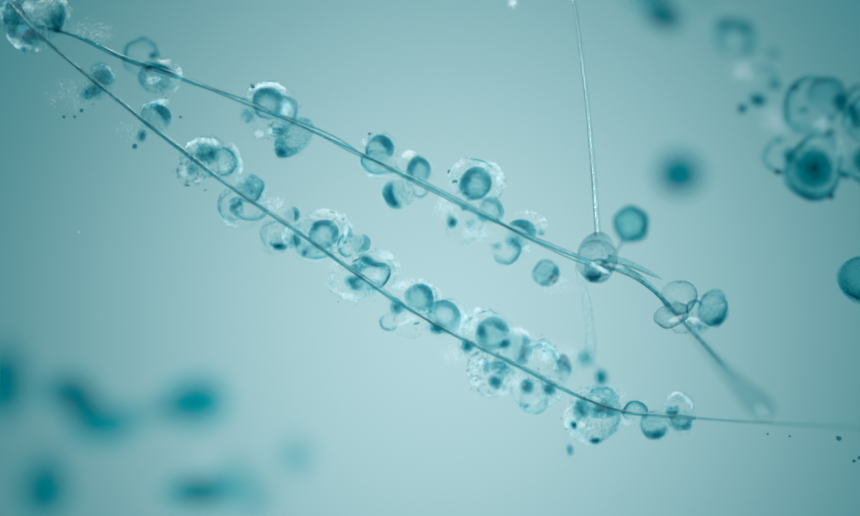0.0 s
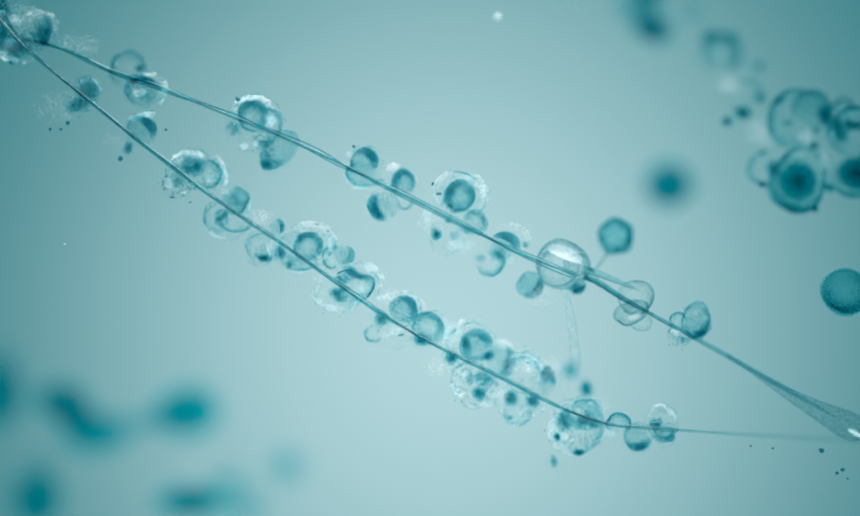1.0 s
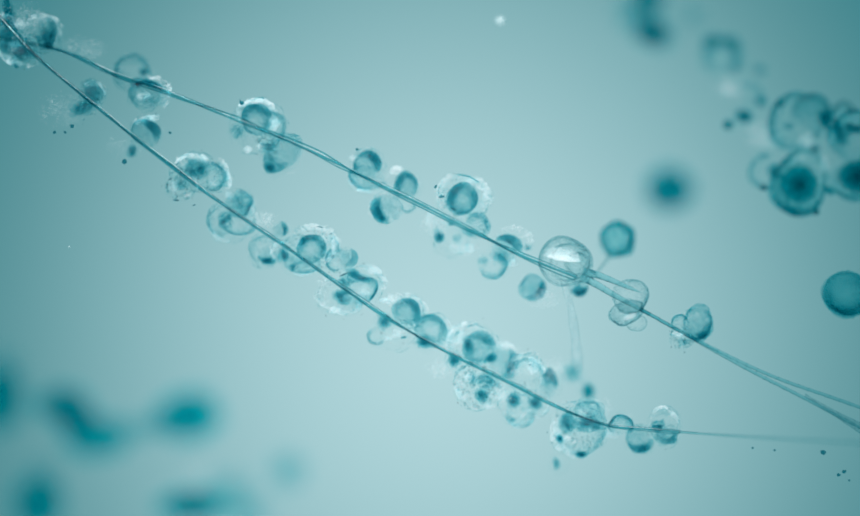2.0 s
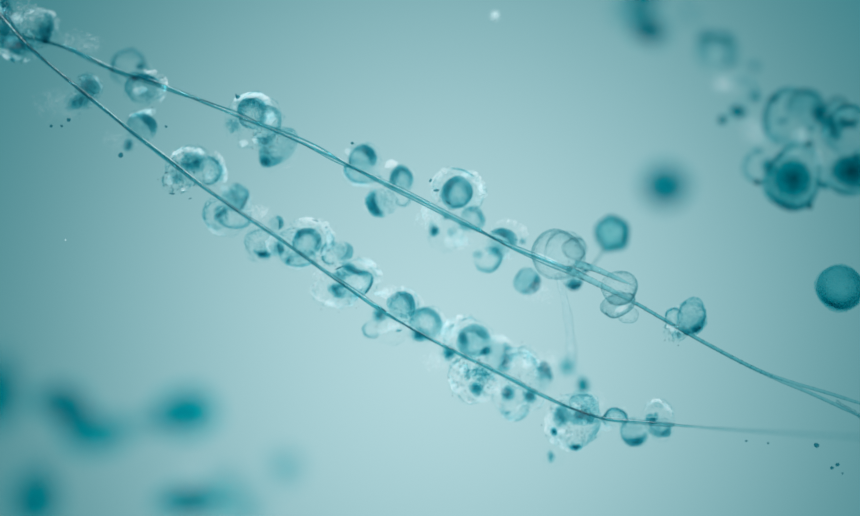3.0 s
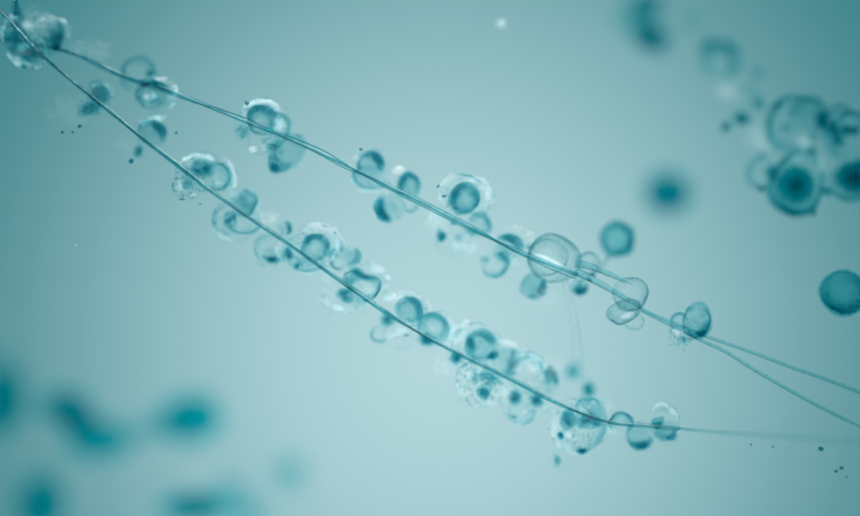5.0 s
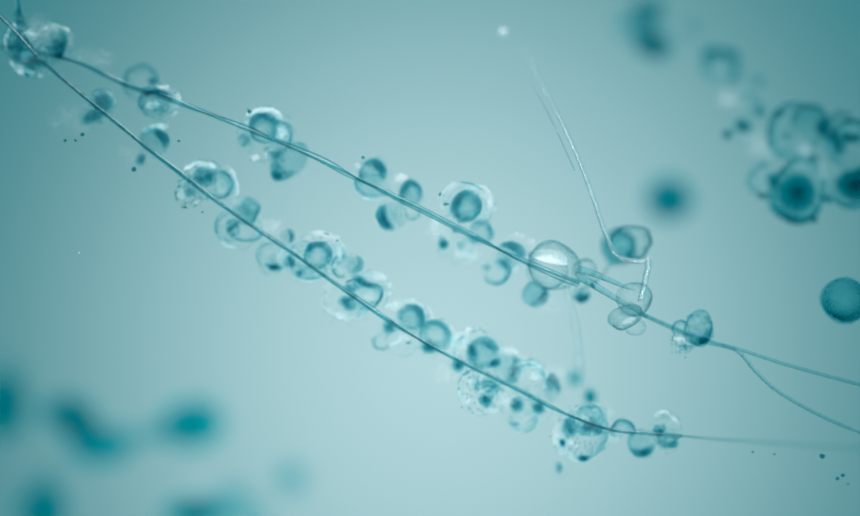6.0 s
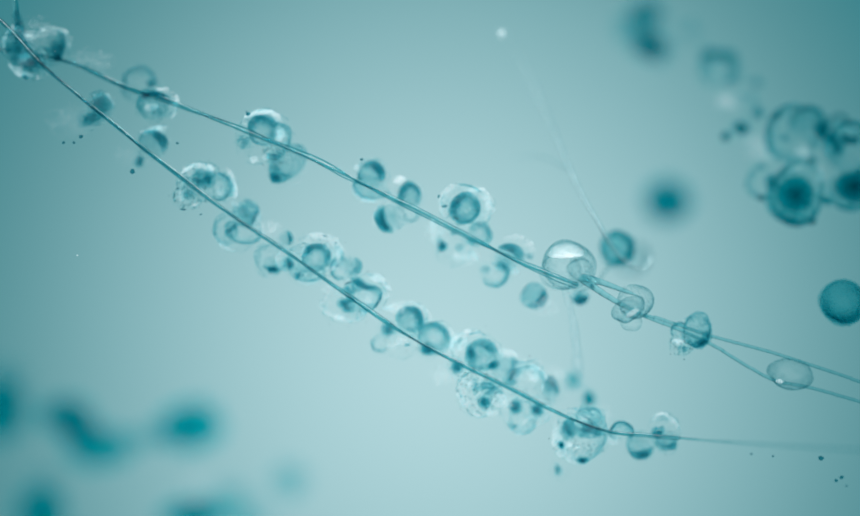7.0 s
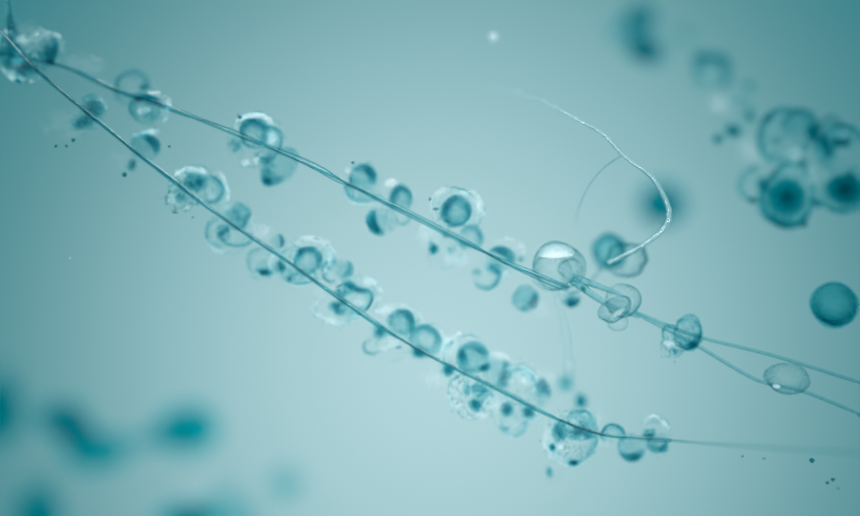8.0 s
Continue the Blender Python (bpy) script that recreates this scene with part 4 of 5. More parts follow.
filament("ball_stalk", "thin clear stalk of the teal ball", [(17.27, 8.0, 1.07), (16.14, 6.0, -0.11), (14.93, 4.0, -1.14), (13.29, 2.0, -1.78)], 0.20, 0.08, FLOSS, 20)

def sleeve(name, parent, mat, points, r0, r1, dense, label, filled=0.0):
    """A soft hollow strand of flakes along a smooth line (mm); filled: how much of it lies inside the wall."""
    gen = np.random.RandomState(int(dense * 100) + len(points))
    line = np.array(glide(points, 200))
    size = 0.028 * (1 + 0.05 * line[:, 1].mean())
    length = np.linalg.norm(np.diff(line, axis=0), axis=1).sum()
    count = int(dense * length * (r0 + r1) / (0.65 * size * size))
    f = gen.uniform(0, 1, count)
    f = f[gen.uniform(0, 1, count) < (r0 + (r1 - r0) * f) / max(r0, r1)]
    turn, out = gen.uniform(0, 6.2832, len(f)), 1 - 0.25 * gen.uniform(0, 1, len(f))
    inner = gen.uniform(0, 1, len(f)) < filled
    out[inner] = np.sqrt(gen.uniform(0, 1, inner.sum()))
    mid = line[np.minimum((f * 199).astype(int), 199)]
    r = (r0 + (r1 - r0) * f) * (1 + 0.15 * np.sin(f * 17)) * out
    across = np.array(((points[-1][2] - points[0][2]), 0, (points[0][0] - points[-1][0]))) / max(length, 1e-6)
    places = mid + (r * np.cos(turn))[:, None] * across + (r * np.sin(turn))[:, None] * np.array((0, 1, 0))
    return granules(name, parent, mat, places, size, gen, label)


hanging = tagged(new("hanging_strand"), "faint clear strand hanging below the large drop", "filament")
sleeve("wall", hanging, GEL, [(11.75, 1.0, -1.40), (12.55, 2.0, -3.90), (13.25, 4.0, -7.00), (13.70, 6.0, -10.20)], 0.35, 0.62, 0.50, "clear grey-teal wall")
sleeve("milky_wall", hanging, FOAM, [(11.75, 1.0, -1.40), (12.55, 2.0, -3.90), (13.25, 4.0, -7.00), (13.70, 6.0, -10.20)], 0.35, 0.45, 0.26, "milky white streaks", 0.5)
sleeve("foot", hanging, PLASM, [(13.60, 6.0, -9.00), (13.60, 7.0, -10.40), (13.70, 8.0, -11.60)], 0.30, 0.95, 0.22, "pale teal foot", 0.8)
filament("corner_filament", "clear filament rising past the corner vesicles",
         [(-39.56, 1.0, 26.74), (-39.16, 1.0, 24.73), (-39.06, 1.0, 22.71), (-38.55, 1.0, 21.70), (-36.37, 0.5, 18.79)], 0.26, 0.16, STRAND, 40)


def speck(x, y, z, r, label="tiny dark speck adrift in the water", mat=SPECK):
    ob = thing("speck", x, y, z, label, "speck", "specks adrift")
    bm = bmesh.new()
    ball(bm, (0, 0, 0), (r, r * 0.8, r * 0.85), 0.5, 1.6, 2, False, rng.random() * 30)
    part("speck_body", bm, mat, ob)


speck(35.20, 0.0, -17.05, 0.25)
speck(31.08, 1.0, -17.01, 0.11)
speck(29.07, 1.0, -16.80, 0.11)
speck(36.94, 1.0, -19.28, 0.18)
speck(37.44, 1.0, -18.97, 0.18)
speck(38.24, 2.0, -19.96, 0.10)
speck(-34.40, 0.0, 11.95, 0.15)
speck(-33.45, 0.0, 11.95, 0.13)
speck(-32.80, 0.0, 12.50, 0.20)
speck(-28.10, 0.0, 9.30, 0.25)
speck(-23.95, 0.0, 11.90, 0.13)
speck(-17.40, 0.0, 14.60, 0.18)
speck(-7.00, 0.0, 10.40, 0.15)
speck(32.19, 9.0, 7.41, 0.32, "small dark fleck on the cluster", DENSE)
speck(37.07, 8.0, 4.99, 0.32, "small dark fleck on the cluster", DENSE)
speck(6.38, 8.0, 23.60, 0.48, "small pale fleck adrift in the water", CRUST)
speck(-33.10, 0.0, 1.60, 0.08, "tiny pale fleck adrift in the water", CRUST)


def gauze_tuft(x, y, z, r, count, label="loose milky gauze beside the filament"):
    ob = thing("gauze_tuft", x, y, z, label, "gauze", "loose gauze")
    gen = np.random.RandomState(count * 7 + int(abs(x) * 10))
    size = 0.034 * (1 + 0.05 * y)
    granules("gauze_mass", ob, FOAM, spread_in("puff", r, r * 0.8, 0, 0.028 * count, size, gen), size, gen, "milky white foam")


gauze_tuft(-37.96, 1.5, 22.30, 2.00, 6)
gauze_tuft(-33.60, 3.0, 20.24, 1.40, 6)
gauze_tuft(-31.94, 3.5, 20.02, 1.40, 6)
gauze_tuft(-34.93, 4.0, 14.51, 2.30, 4)
gauze_tuft(-26.81, 3.0, 13.25, 0.90, 6)
gauze_tuft(-29.23, 3.0, 11.04, 1.50, 3)
gauze_tuft(-15.73, 2.0, 4.07, 1.20, 20)
gauze_tuft(-9.88, 2.0, -1.53, 1.10, 18)
gauze_tuft(-3.50, 1.5, -3.29, 1.10, 22)
gauze_tuft(0.05, 2.0, 3.56, 1.50, 26)
gauze_tuft(2.36, 3.0, 1.54, 1.30, 18)
gauze_tuft(0.82, 3.0, -9.76, 1.50, 20)
gauze_tuft(5.85, 1.0, -11.61, 1.50, 26)
gauze_tuft(7.76, 3.0, -9.25, 1.30, 18)
gauze_tuft(11.19, 4.0, -9.85, 1.50, 16)
gauze_tuft(15.34, 4.0, -13.47, 1.30, 14)
gauze_tuft(10.33, 3.0, -3.08, 1.50, 14)
gauze_tuft(33.33, 12.0, 12.75, 2.22, 9, "loose milky gauze of the cluster")
gauze_tuft(31.23, 17.0, 18.47, 2.08, 8, "loose milky gauze of the cluster")
gauze_tuft(36.91, 11.0, 11.44, 1.65, 5, "loose milky gauze of the cluster")

# ---- moving strands and drops ----
def strand(name, label, pieces, step, r0, r1, mat=STRAND, pale=False, tip=True):
    """A bendy strand as a row of stiff short pieces, step mm long, which are keyed one by one. pale: adds a white line
    as painted highlight.
    """
    ob = tagged(new(name), label, "strand")
    made = []
    for i in range(pieces):
        n = 3
        pts = [Vector((step * 0.52 * (2 * k / (n - 1) - 1), 0, 0)) for k in range(n)]
        rad = [(r0 + (r1 - r0) * (i + k / (n - 1)) / pieces) * (min(1, 0.15 + (pieces - i - k / (n - 1)) / (pieces * 0.22)) if tip else 1) for k in range(n)]
        made.append(part("strand_piece", tube(pts, rad, 10), mat, ob))
        # White line beside each piece stands in for the strand's highlight.
        if pale:
            part("highlight_fibre", tube([p + Vector((0, 0.07, 0.9 * rad[0])) for p in pts], [0.55 * r for r in rad], 8), HIGHLIGHT, made[-1], "thin white fibre painted as a highlight")
    return made, step


def pose_along(a, b):
    along = (b - a).normalized()
    up = Vector((0, -1, 0))
    up = (up - along * up.dot(along)).normalized()
    side = up.cross(along)
    m = Matrix((along, side, up)).transposed().to_4x4()
    m.translation = (a + b) * 0.5 * MM
    return m


def even(points, count, step):
    """Joints at a fixed step along a smooth line, which goes straight on past its last point."""
    fine = glide(points, 400)
    fine.append(fine[-1] + (fine[-1] - fine[-2]).normalized() * count * step)
    out, j = [fine[0]], 1
    while len(out) <= count:
        while (fine[j] - out[-1]).length < step:
            j += 1
        a, b, lo, hi = fine[j - 1], fine[j], 0.0, 1.0
        for _ in range(24):
            mid = (lo + hi) / 2
            if (a.lerp(b, mid) - out[-1]).length < step:
                lo = mid
            else:
                hi = mid
        out.append(a.lerp(b, hi))
    return out


def key_strand(made, *shapes):
    """shapes: rows of seconds and points in millimetres, from the root to the tip."""
    pieces, step = made
    rows = [[] for _ in pieces]
    for t, points in shapes:
        line = even(points, len(pieces), step)
        for i, row in enumerate(rows):
            row.append((t, pose_along(line[i], line[i + 1])))
    for ob, row in zip(pieces, rows):
        walk(ob, row)


def shift(at, turn=0.0, yaw=0.0):
    return pose(at[0] * MM, at[1] * MM, at[2] * MM, 0, turn, yaw)


def flip(at, turn=0.0, pitch=0.0):
    return pose(at[0] * MM, at[1] * MM, at[2] * MM, pitch, turn, 0)


def bleb(name, parent, at, radii, edge, fill=0.0, lean=90, label="", stain_of=None, tilt=0):
    """A clear drop of gel: a thin film with a soft rim and, where fill is given, an even inside."""
    gen = np.random.RandomState(int(abs(radii[0] * 100 + radii[2] * 10)))
    bm = bmesh.new()
    ball(bm, (0, 0, 0), radii, 0.05, 1.2, 4, False, radii[0] * 7)
    ob = part(name, bm, SAC, parent, label)
    ob.matrix_basis = pose(at[0] * MM, at[1] * MM, at[2] * MM, 0, -tilt, 0)
    deep = np.array((1, radii[1] / min(radii[0], radii[2]), 1))
    granules("rim", ob, stain_of or GEL, spread_in("rim", radii[0], radii[2], lean, edge, 0.034, gen) * deep, 0.034, gen, "soft grey-teal rim")
    if fill:
        granules("gel", ob, stain_of or GEL, spread_in("body", radii[0], radii[2], 0, fill, 0.036, gen) * deep, 0.036, gen, "pale grey-teal gel")
    return ob


def half_dome(bm, radii):
    """A lens shape, high above and shallow below, for the painted reflection in the drop."""
    for v in ball(bm, (0, 0, 0), radii, 0.12, 1.4, 4, False, 6):
        if v.co.z < 0:
            v.co.z *= 0.35


def build_big_drop():
    ob = thing("big_drop", 12.0, 0.5, 0.20, "large clear drop wrapped round the upper filament", "drop")
    dome = bleb("dome", ob, (0, 0, 0), (2.48, 1.80, 2.28), 2.2, 0.0, 80, "clear dome with a grey-teal rim")
    lobe = bleb("side_lobe", ob, (-1.87, 0.4, 0), (1.88, 1.40, 1.88), 1.4, 0.14, 60, "clear side lobe")
    inner = bleb("inner_drop", ob, (1.6, 2.5, 0.7), (1.15, 1.10, 1.10), 2.4, 0.2, 120, "small grey-teal drop inside")
    # Lens of white flakes painted in for the light's reflection in the dome.
    bm = bmesh.new()
    half_dome(bm, (1.85, 0.26, 1.05))
    milky = part("painted_glint", bm, SAC, ob, "white inner lens painted as a light reflection")
    gen = np.random.RandomState(5)
    places = spread_in("core", 1.85, 1.05, 0, 2.5, 0.026, gen) * np.array((1, 0.22, 1))
    places[:, 2] = np.where(places[:, 2] < 0, places[:, 2] * 0.35, places[:, 2])
    granules("foam", milky, FOAM, places, 0.026, gen, "milky white foam")
    return ob, dome, lobe, inner, milky


def build_lobed_drop():
    ob = thing("lobed_drop", 17.2, 0.0, -3.75, "clear two-lobed drop round the upper filament with a small pocket", "drop")
    upper = bleb("upper_lobe", ob, (0.28, 0.1, 0.92), (1.60, 1.30, 1.60), 2.6, 0.05, -20, "clear round lobe")
    lens = bleb("lower_lobe", ob, (-0.12, -0.1, -0.80), (1.64, 1.05, 1.10), 3.0, 0.45, -110, "grey-teal lower lobe")
    # White flakes stand in for the bright highlight on the lower lobe.
    gen = np.random.RandomState(33)
    granules("glint_flakes", lens, FOAM, spread_in("core", 0.75, 0.26, 0, 1.5, 0.028, gen) + (0.05, -0.8, -0.35), 0.028, gen, "white flakes painted as a glint")
    pocket = bleb("pocket", ob, (0.62, 0.6, -1.55), (1.00, 0.80, 0.85), 1.1, 0.0, -60, "small clear pocket")
    core = bleb("core", ob, (0.05, 0.0, 0.0), (0.95, 0.8, 0.75), 0.6, 1.0, -60, "denser grey-teal gel")
    return ob, upper, lens, pocket, core


def build_bulb():
    ob = thing("bulb_drop", 32.36, 0.0, -9.34, "long clear drop at the strand's tip", "drop")
    bleb("drop_wall", ob, (0, 0, 0), (2.05, 1.50, 1.42), 2.6, 0.03, -90, "clear grey-teal drop")
    # The bulb's highlight, painted as a patch of white flakes.
    gen = np.random.RandomState(31)
    granules("glint_flakes", ob, FOAM, spread_in("core", 0.40, 0.24, 0, 2.2, 0.028, gen) + (-1.10, -1.0, -0.80), 0.028, gen, "white flakes painted as a glint")
    return ob


def build_teardrop():
    """A drop drawn out along its strand: its round tip lies at the origin and its tail runs back along -x."""
    ob = thing("teardrop", 38.02, 0.0, -15.00, "long clear teardrop at the end of the strand", "drop")
    gen = np.random.RandomState(21)
    x = -13.5 + 14.6 * gen.uniform(0, 1, 38000)
    r = np.minimum(0.15 + 1.2 * np.clip((x + 13.5) / 12.5, 0, 1) ** 1.7, 1.32)
    r *= np.sqrt(np.clip(1 - np.clip((x + 0.4) / 1.5, 0, 1) ** 2, 0.0004, 1))
    keep = gen.uniform(0, 1.32, len(x)) < r
    x, r = x[keep], r[keep]
    turn, out = gen.uniform(0, 6.2832, len(x)), np.where(gen.uniform(0, 1, len(x)) < 0.55, 1 - 0.2 * gen.uniform(0, 1, len(x)), np.sqrt(gen.uniform(0, 1, len(x))))
    places = np.stack([x, r * out * np.cos(turn), r * out * np.sin(turn) - 0.35 * np.sin((x + 13.5) / 14.6 * 3.0)], 1)
    granules("gel_wall", ob, GEL, places, 0.048, gen, "soft grey-teal gel")
    steps = 40
    line, radii = [], []
    for i in range(steps + 1):
        f = i / steps
        far = -13.5 + 14.6 * f
        body = min(0.15 + 1.2 * max(0.0, (far + 13.5) / 12.5) ** 1.7, 1.32)
        cap = math.sqrt(max(0.0004, 1 - max(0.0, (far + 0.4) / 1.5) ** 2)) if far > -0.4 else 1.0
        line.append(Vector((far, 0, -0.35 * math.sin(f * 3.0))))
        radii.append(body * cap)
    part("drop_wall", tube(line, radii, 24), SAC, ob, "thin clear film")
    # Small white blob painted in as the highlight near the tip.
    bm = bmesh.new()
    ball(bm, (-0.2, -0.9, -0.5), (0.75, 0.2, 0.22), 0.15, 1.4, 3, False, 9)
    part("painted_glint", bm, GLINT, ob, "white blob painted as a glint")
    return ob


def build_ring_drop():
    ob = thing("ring_drop", 18.74, 4.0, 1.63, "clear ring-shaped drop at the end of the drifting strand", "drop")
    bleb("drop_wall", ob, (0, 0, 0), (2.10, 1.70, 1.80), 4.0, 0.12, -60, "clear wall with a grey-teal rim")
    return ob


big_drop, dome, side_lobe, inner_drop, painted_glint = build_big_drop()
lobed_drop, upper_lobe, lower_lobe, pocket, gel_core = build_lobed_drop()
bulb_drop, ring_drop, teardrop = build_bulb(), build_ring_drop(), build_teardrop()
vesicle((23.87, 0.3, -5.32), 1.45, "clear vesicle with a granular skin on the moving strand", UP, [("thin", 0.0, 0.0, 1.35, 1.60, 0, 90, 0.5), ("thin", 0.0, 0.0, 1.35, 1.60, 0, -60, 0.9), ("body", 0.0, 0.0, 1.30, 1.55, 0, 0, 0.09), ("body", 0.1, -0.4, 1.25, 1.25, 0, 0, 0.2), ("cup", 0.1, -0.4, 1.25, 1.25, 0, -60, 0.9), ("blob", 0.5, -1.15, 0.65, 0.45, 15, 0, 1.2)], veil=0.05, specks=4)
vesicle((22.45, 1.0, -5.40), 0.96, "small clear vesicle on the moving strand", UP, [("thin", 0.0, 0.0, 0.86, 0.86, 0, 120, 0.9)], veil=0.05)
vesicle((22.45, 0.0, -6.65), 1.10, "crumbly clear vesicle on the moving strand", UP, [("mottle", 0.15, -0.35, 0.60, 0.40, 0, 0, 0.8)], foam=[("puff", -0.35, 0.3, 0.60, 0.30, 0, 0, 1.6)], veil=0.05, grains=50, specks=8)
root_strand = strand("root_strand", "taut clear strand through the lobed drop", 9, 0.8, 0.15, 0.38, STRAND, False, False)
sleeve_strand = strand("sleeve_strand", "second clear strand between the large drop and the long one", 7, 0.8, 0.38, 0.14, STRAND)
lower_strand = strand("lower_strand", "thin clear strand trailing from the upper filament", 26, 1.0, 0.17, 0.16)
upper_strand = strand("upper_strand", "thin clear strand trailing from the upper filament", 26, 1.0, 0.15, 0.17)
drifting_strand = strand("drifting_strand", "long loose clear strand drifting above the filaments", 42, 0.9, 0.27, 0.07, FLOSS, True)
side_strand = strand("side_strand", "short pale side branch of the drifting strand", 11, 0.85, 0.08, 0.05, FLOSS)


def motions():
    walk(dome, [
        (0.0, shift((1.45, 0.00, -0.97), 10, 80)), (0.3, shift((0.53, 0.00, -0.77), 4, 80)), (0.5, shift((-0.14, 0.00, -0.74), 0, 76)), (0.7, shift((-0.31, 0.00, -0.57), 0, 40)),
        (1.0, shift((-0.31, 0.00, -0.46), 4, 0)), (1.5, shift((-0.38, 0.00, 0.03), 0, 0)), (1.7, shift((-0.28, 0.00, 0.04), 0, 0)), (2.8, shift((-0.46, 0.00, 0.06), 6, 0)),
        (3.5, shift((-0.45, 0.00, 0.10), 8, 0)), (4.0, shift((-0.55, 0.00, 0.08), 8, 0)), (4.5, shift((-1.30, 0.00, 0.18), 0, 0)), (5.8, shift((-1.52, 0.00, 0.22), 8, 0)),
        (6.0, shift((-1.58, 0.00, 0.25), 8, 0)), (6.5, shift((-1.02, 0.00, 0.14), 0, 0)), (6.6, shift((-1.01, 0.00, 0.22), 0, 0)), (6.8, shift((0.03, 0.00, 0.33), 0, 0)),
        (7.0, shift((-0.09, 0.00, 0.49), 0, 0)), (7.5, shift((-0.23, 0.00, 0.53), 0, 0)), (8.0, shift((-0.16, 0.00, 0.63), 0, 0))])
    walk(side_lobe, [
        (0.0, shift((1.50, 0.40, -1.08), 0, 0)), (0.3, shift((0.58, 0.40, -0.82), 0, 0)), (0.5, shift((-0.14, 0.40, -0.85), 0, 0)), (0.7, shift((-0.51, 0.40, -0.77), 0, 0)),
        (1.0, shift((-0.47, 0.40, -0.77), 0, 0)), (1.5, shift((0.22, 0.40, -0.18), 0, 0)), (1.7, shift((0.31, 0.40, -0.17), 0, 0)), (2.8, shift((0.39, 0.40, 0.51), 0, 0)),
        (3.5, shift((0.45, 0.40, 0.51), 0, 0)), (4.0, shift((0.25, 0.40, 0.49), 0, 0)), (4.5, shift((-1.10, 0.40, 0.49), 0, 0)), (5.8, shift((-1.99, 0.40, -0.18), 20, 0)),
        (6.5, shift((-1.54, 0.40, -0.26), 20, 0)), (7.0, shift((-0.60, 0.40, -0.07), 20, 0)), (8.0, shift((-0.58, 0.40, 0.07), 20, 0))])
    walk(inner_drop, [
        (0.0, shift((1.90, 2.50, -2.13), 0, 0)), (0.3, shift((1.45, 2.50, -1.66), 0, 0)), (0.5, shift((1.42, 2.50, -1.28), 0, 0)), (1.0, shift((1.47, 2.50, -0.50), 0, 0)),
        (1.5, shift((1.07, 2.50, -0.41), 0, 0)), (1.7, shift((1.16, 2.50, -0.39), 0, 0)), (2.8, shift((1.59, 2.50, 0.62), 0, 0)), (3.5, shift((1.61, 2.50, 0.67), 0, 0)),
        (4.0, shift((1.62, 2.50, 0.65), 0, 0)), (4.5, shift((2.41, 2.50, -0.00), 0, 0)), (5.8, shift((1.84, 2.50, -0.24), 0, 0)), (6.0, shift((1.83, 2.50, -0.11), 0, 0)),
        (6.6, shift((2.15, 2.50, -0.08), 0, 0)), (6.8, shift((1.66, 2.50, -0.13), 0, 0)), (7.0, shift((1.37, 1.50, 0.14), 0, 0)), (7.5, shift((1.32, 1.50, 0.27), 0, 0)),
        (8.0, shift((1.33, 1.50, 0.38), 0, 0))])
    # Turned edge-on whenever the painted reflection should not show.
    walk(painted_glint, [
        (0.0, flip((1.35, 0.70, -1.68), 28, -86)), (0.3, flip((0.42, 0.70, -1.42), 27, -86)), (0.5, flip((-0.30, 0.70, -1.25), 25, -86)), (0.7, flip((-0.30, 0.50, -0.68), 25, -72)),
        (1.0, flip((0.06, -0.70, 0.29), 22, -24)), (1.5, flip((-0.36, -0.70, 0.63), 6, 0)), (1.7, flip((-0.26, -0.70, 0.59), 6, 0)), (2.8, flip((-0.84, 0.70, -0.45), 26, -84)),
        (3.5, flip((-0.78, 0.70, -0.60), 26, -86)), (4.0, flip((-0.93, 0.70, -0.63), 26, -86)), (4.5, flip((-1.28, 0.70, -0.63), 26, -86)), (4.7, flip((-1.36, 0.50, -0.49), 26, -82)),
        (5.8, flip((-1.74, -0.70, 0.52), 24, -10)), (6.0, flip((-1.70, -0.70, 0.75), 12, -8)), (6.5, flip((-1.04, -0.70, 0.94), 4, -4)), (6.6, flip((-1.03, -0.70, 1.02), 4, -4)),
        (6.8, flip((-0.05, -0.70, 1.33), 0, 0)), (7.0, flip((-0.17, -0.70, 1.44), -2, 0)), (7.5, flip((-0.30, -0.70, 1.58), -2, 0)), (8.0, flip((-0.23, -0.70, 1.69), -2, 0))])
    walk(upper_lobe, [
        (0.0, shift((4.11, 2.10, -0.73), 8, 0)), (0.2, shift((3.29, 1.60, -0.18), 8, 0)), (0.4, shift((1.77, 1.10, 0.51), 8, 0)), (0.5, shift((1.17, 0.60, 0.77), 8, 0)),
        (0.6, shift((1.19, 0.60, 1.25), 8, 0)), (0.8, shift((0.88, 0.30, 0.74), 8, 0)), (1.0, shift((1.33, 0.10, 0.47), 8, 0)), (1.5, shift((0.68, 0.10, 0.80), 8, 0)),
        (1.7, shift((0.73, 0.10, 0.76), 8, 0)), (2.8, shift((0.23, 0.10, 0.92), 8, 0)), (3.5, shift((0.17, 0.10, 0.95), 8, 0)), (4.0, shift((0.64, 0.10, 0.77), 8, 0)),
        (4.5, shift((0.56, 0.10, 0.81), 8, 0)), (5.8, shift((0.85, 0.10, 0.89), 8, 0)), (6.0, shift((0.85, 0.10, 1.07), 8, 0)), (6.6, shift((1.11, 0.10, 0.94), 8, 0)),
        (6.8, shift((1.24, 0.10, 0.85), 25, 0)), (7.0, shift((1.07, 0.10, 1.01), 25, 0)), (7.5, shift((1.09, 0.10, 1.14), 25, 0)), (8.0, shift((0.76, 0.10, 1.34), 25, 0))])
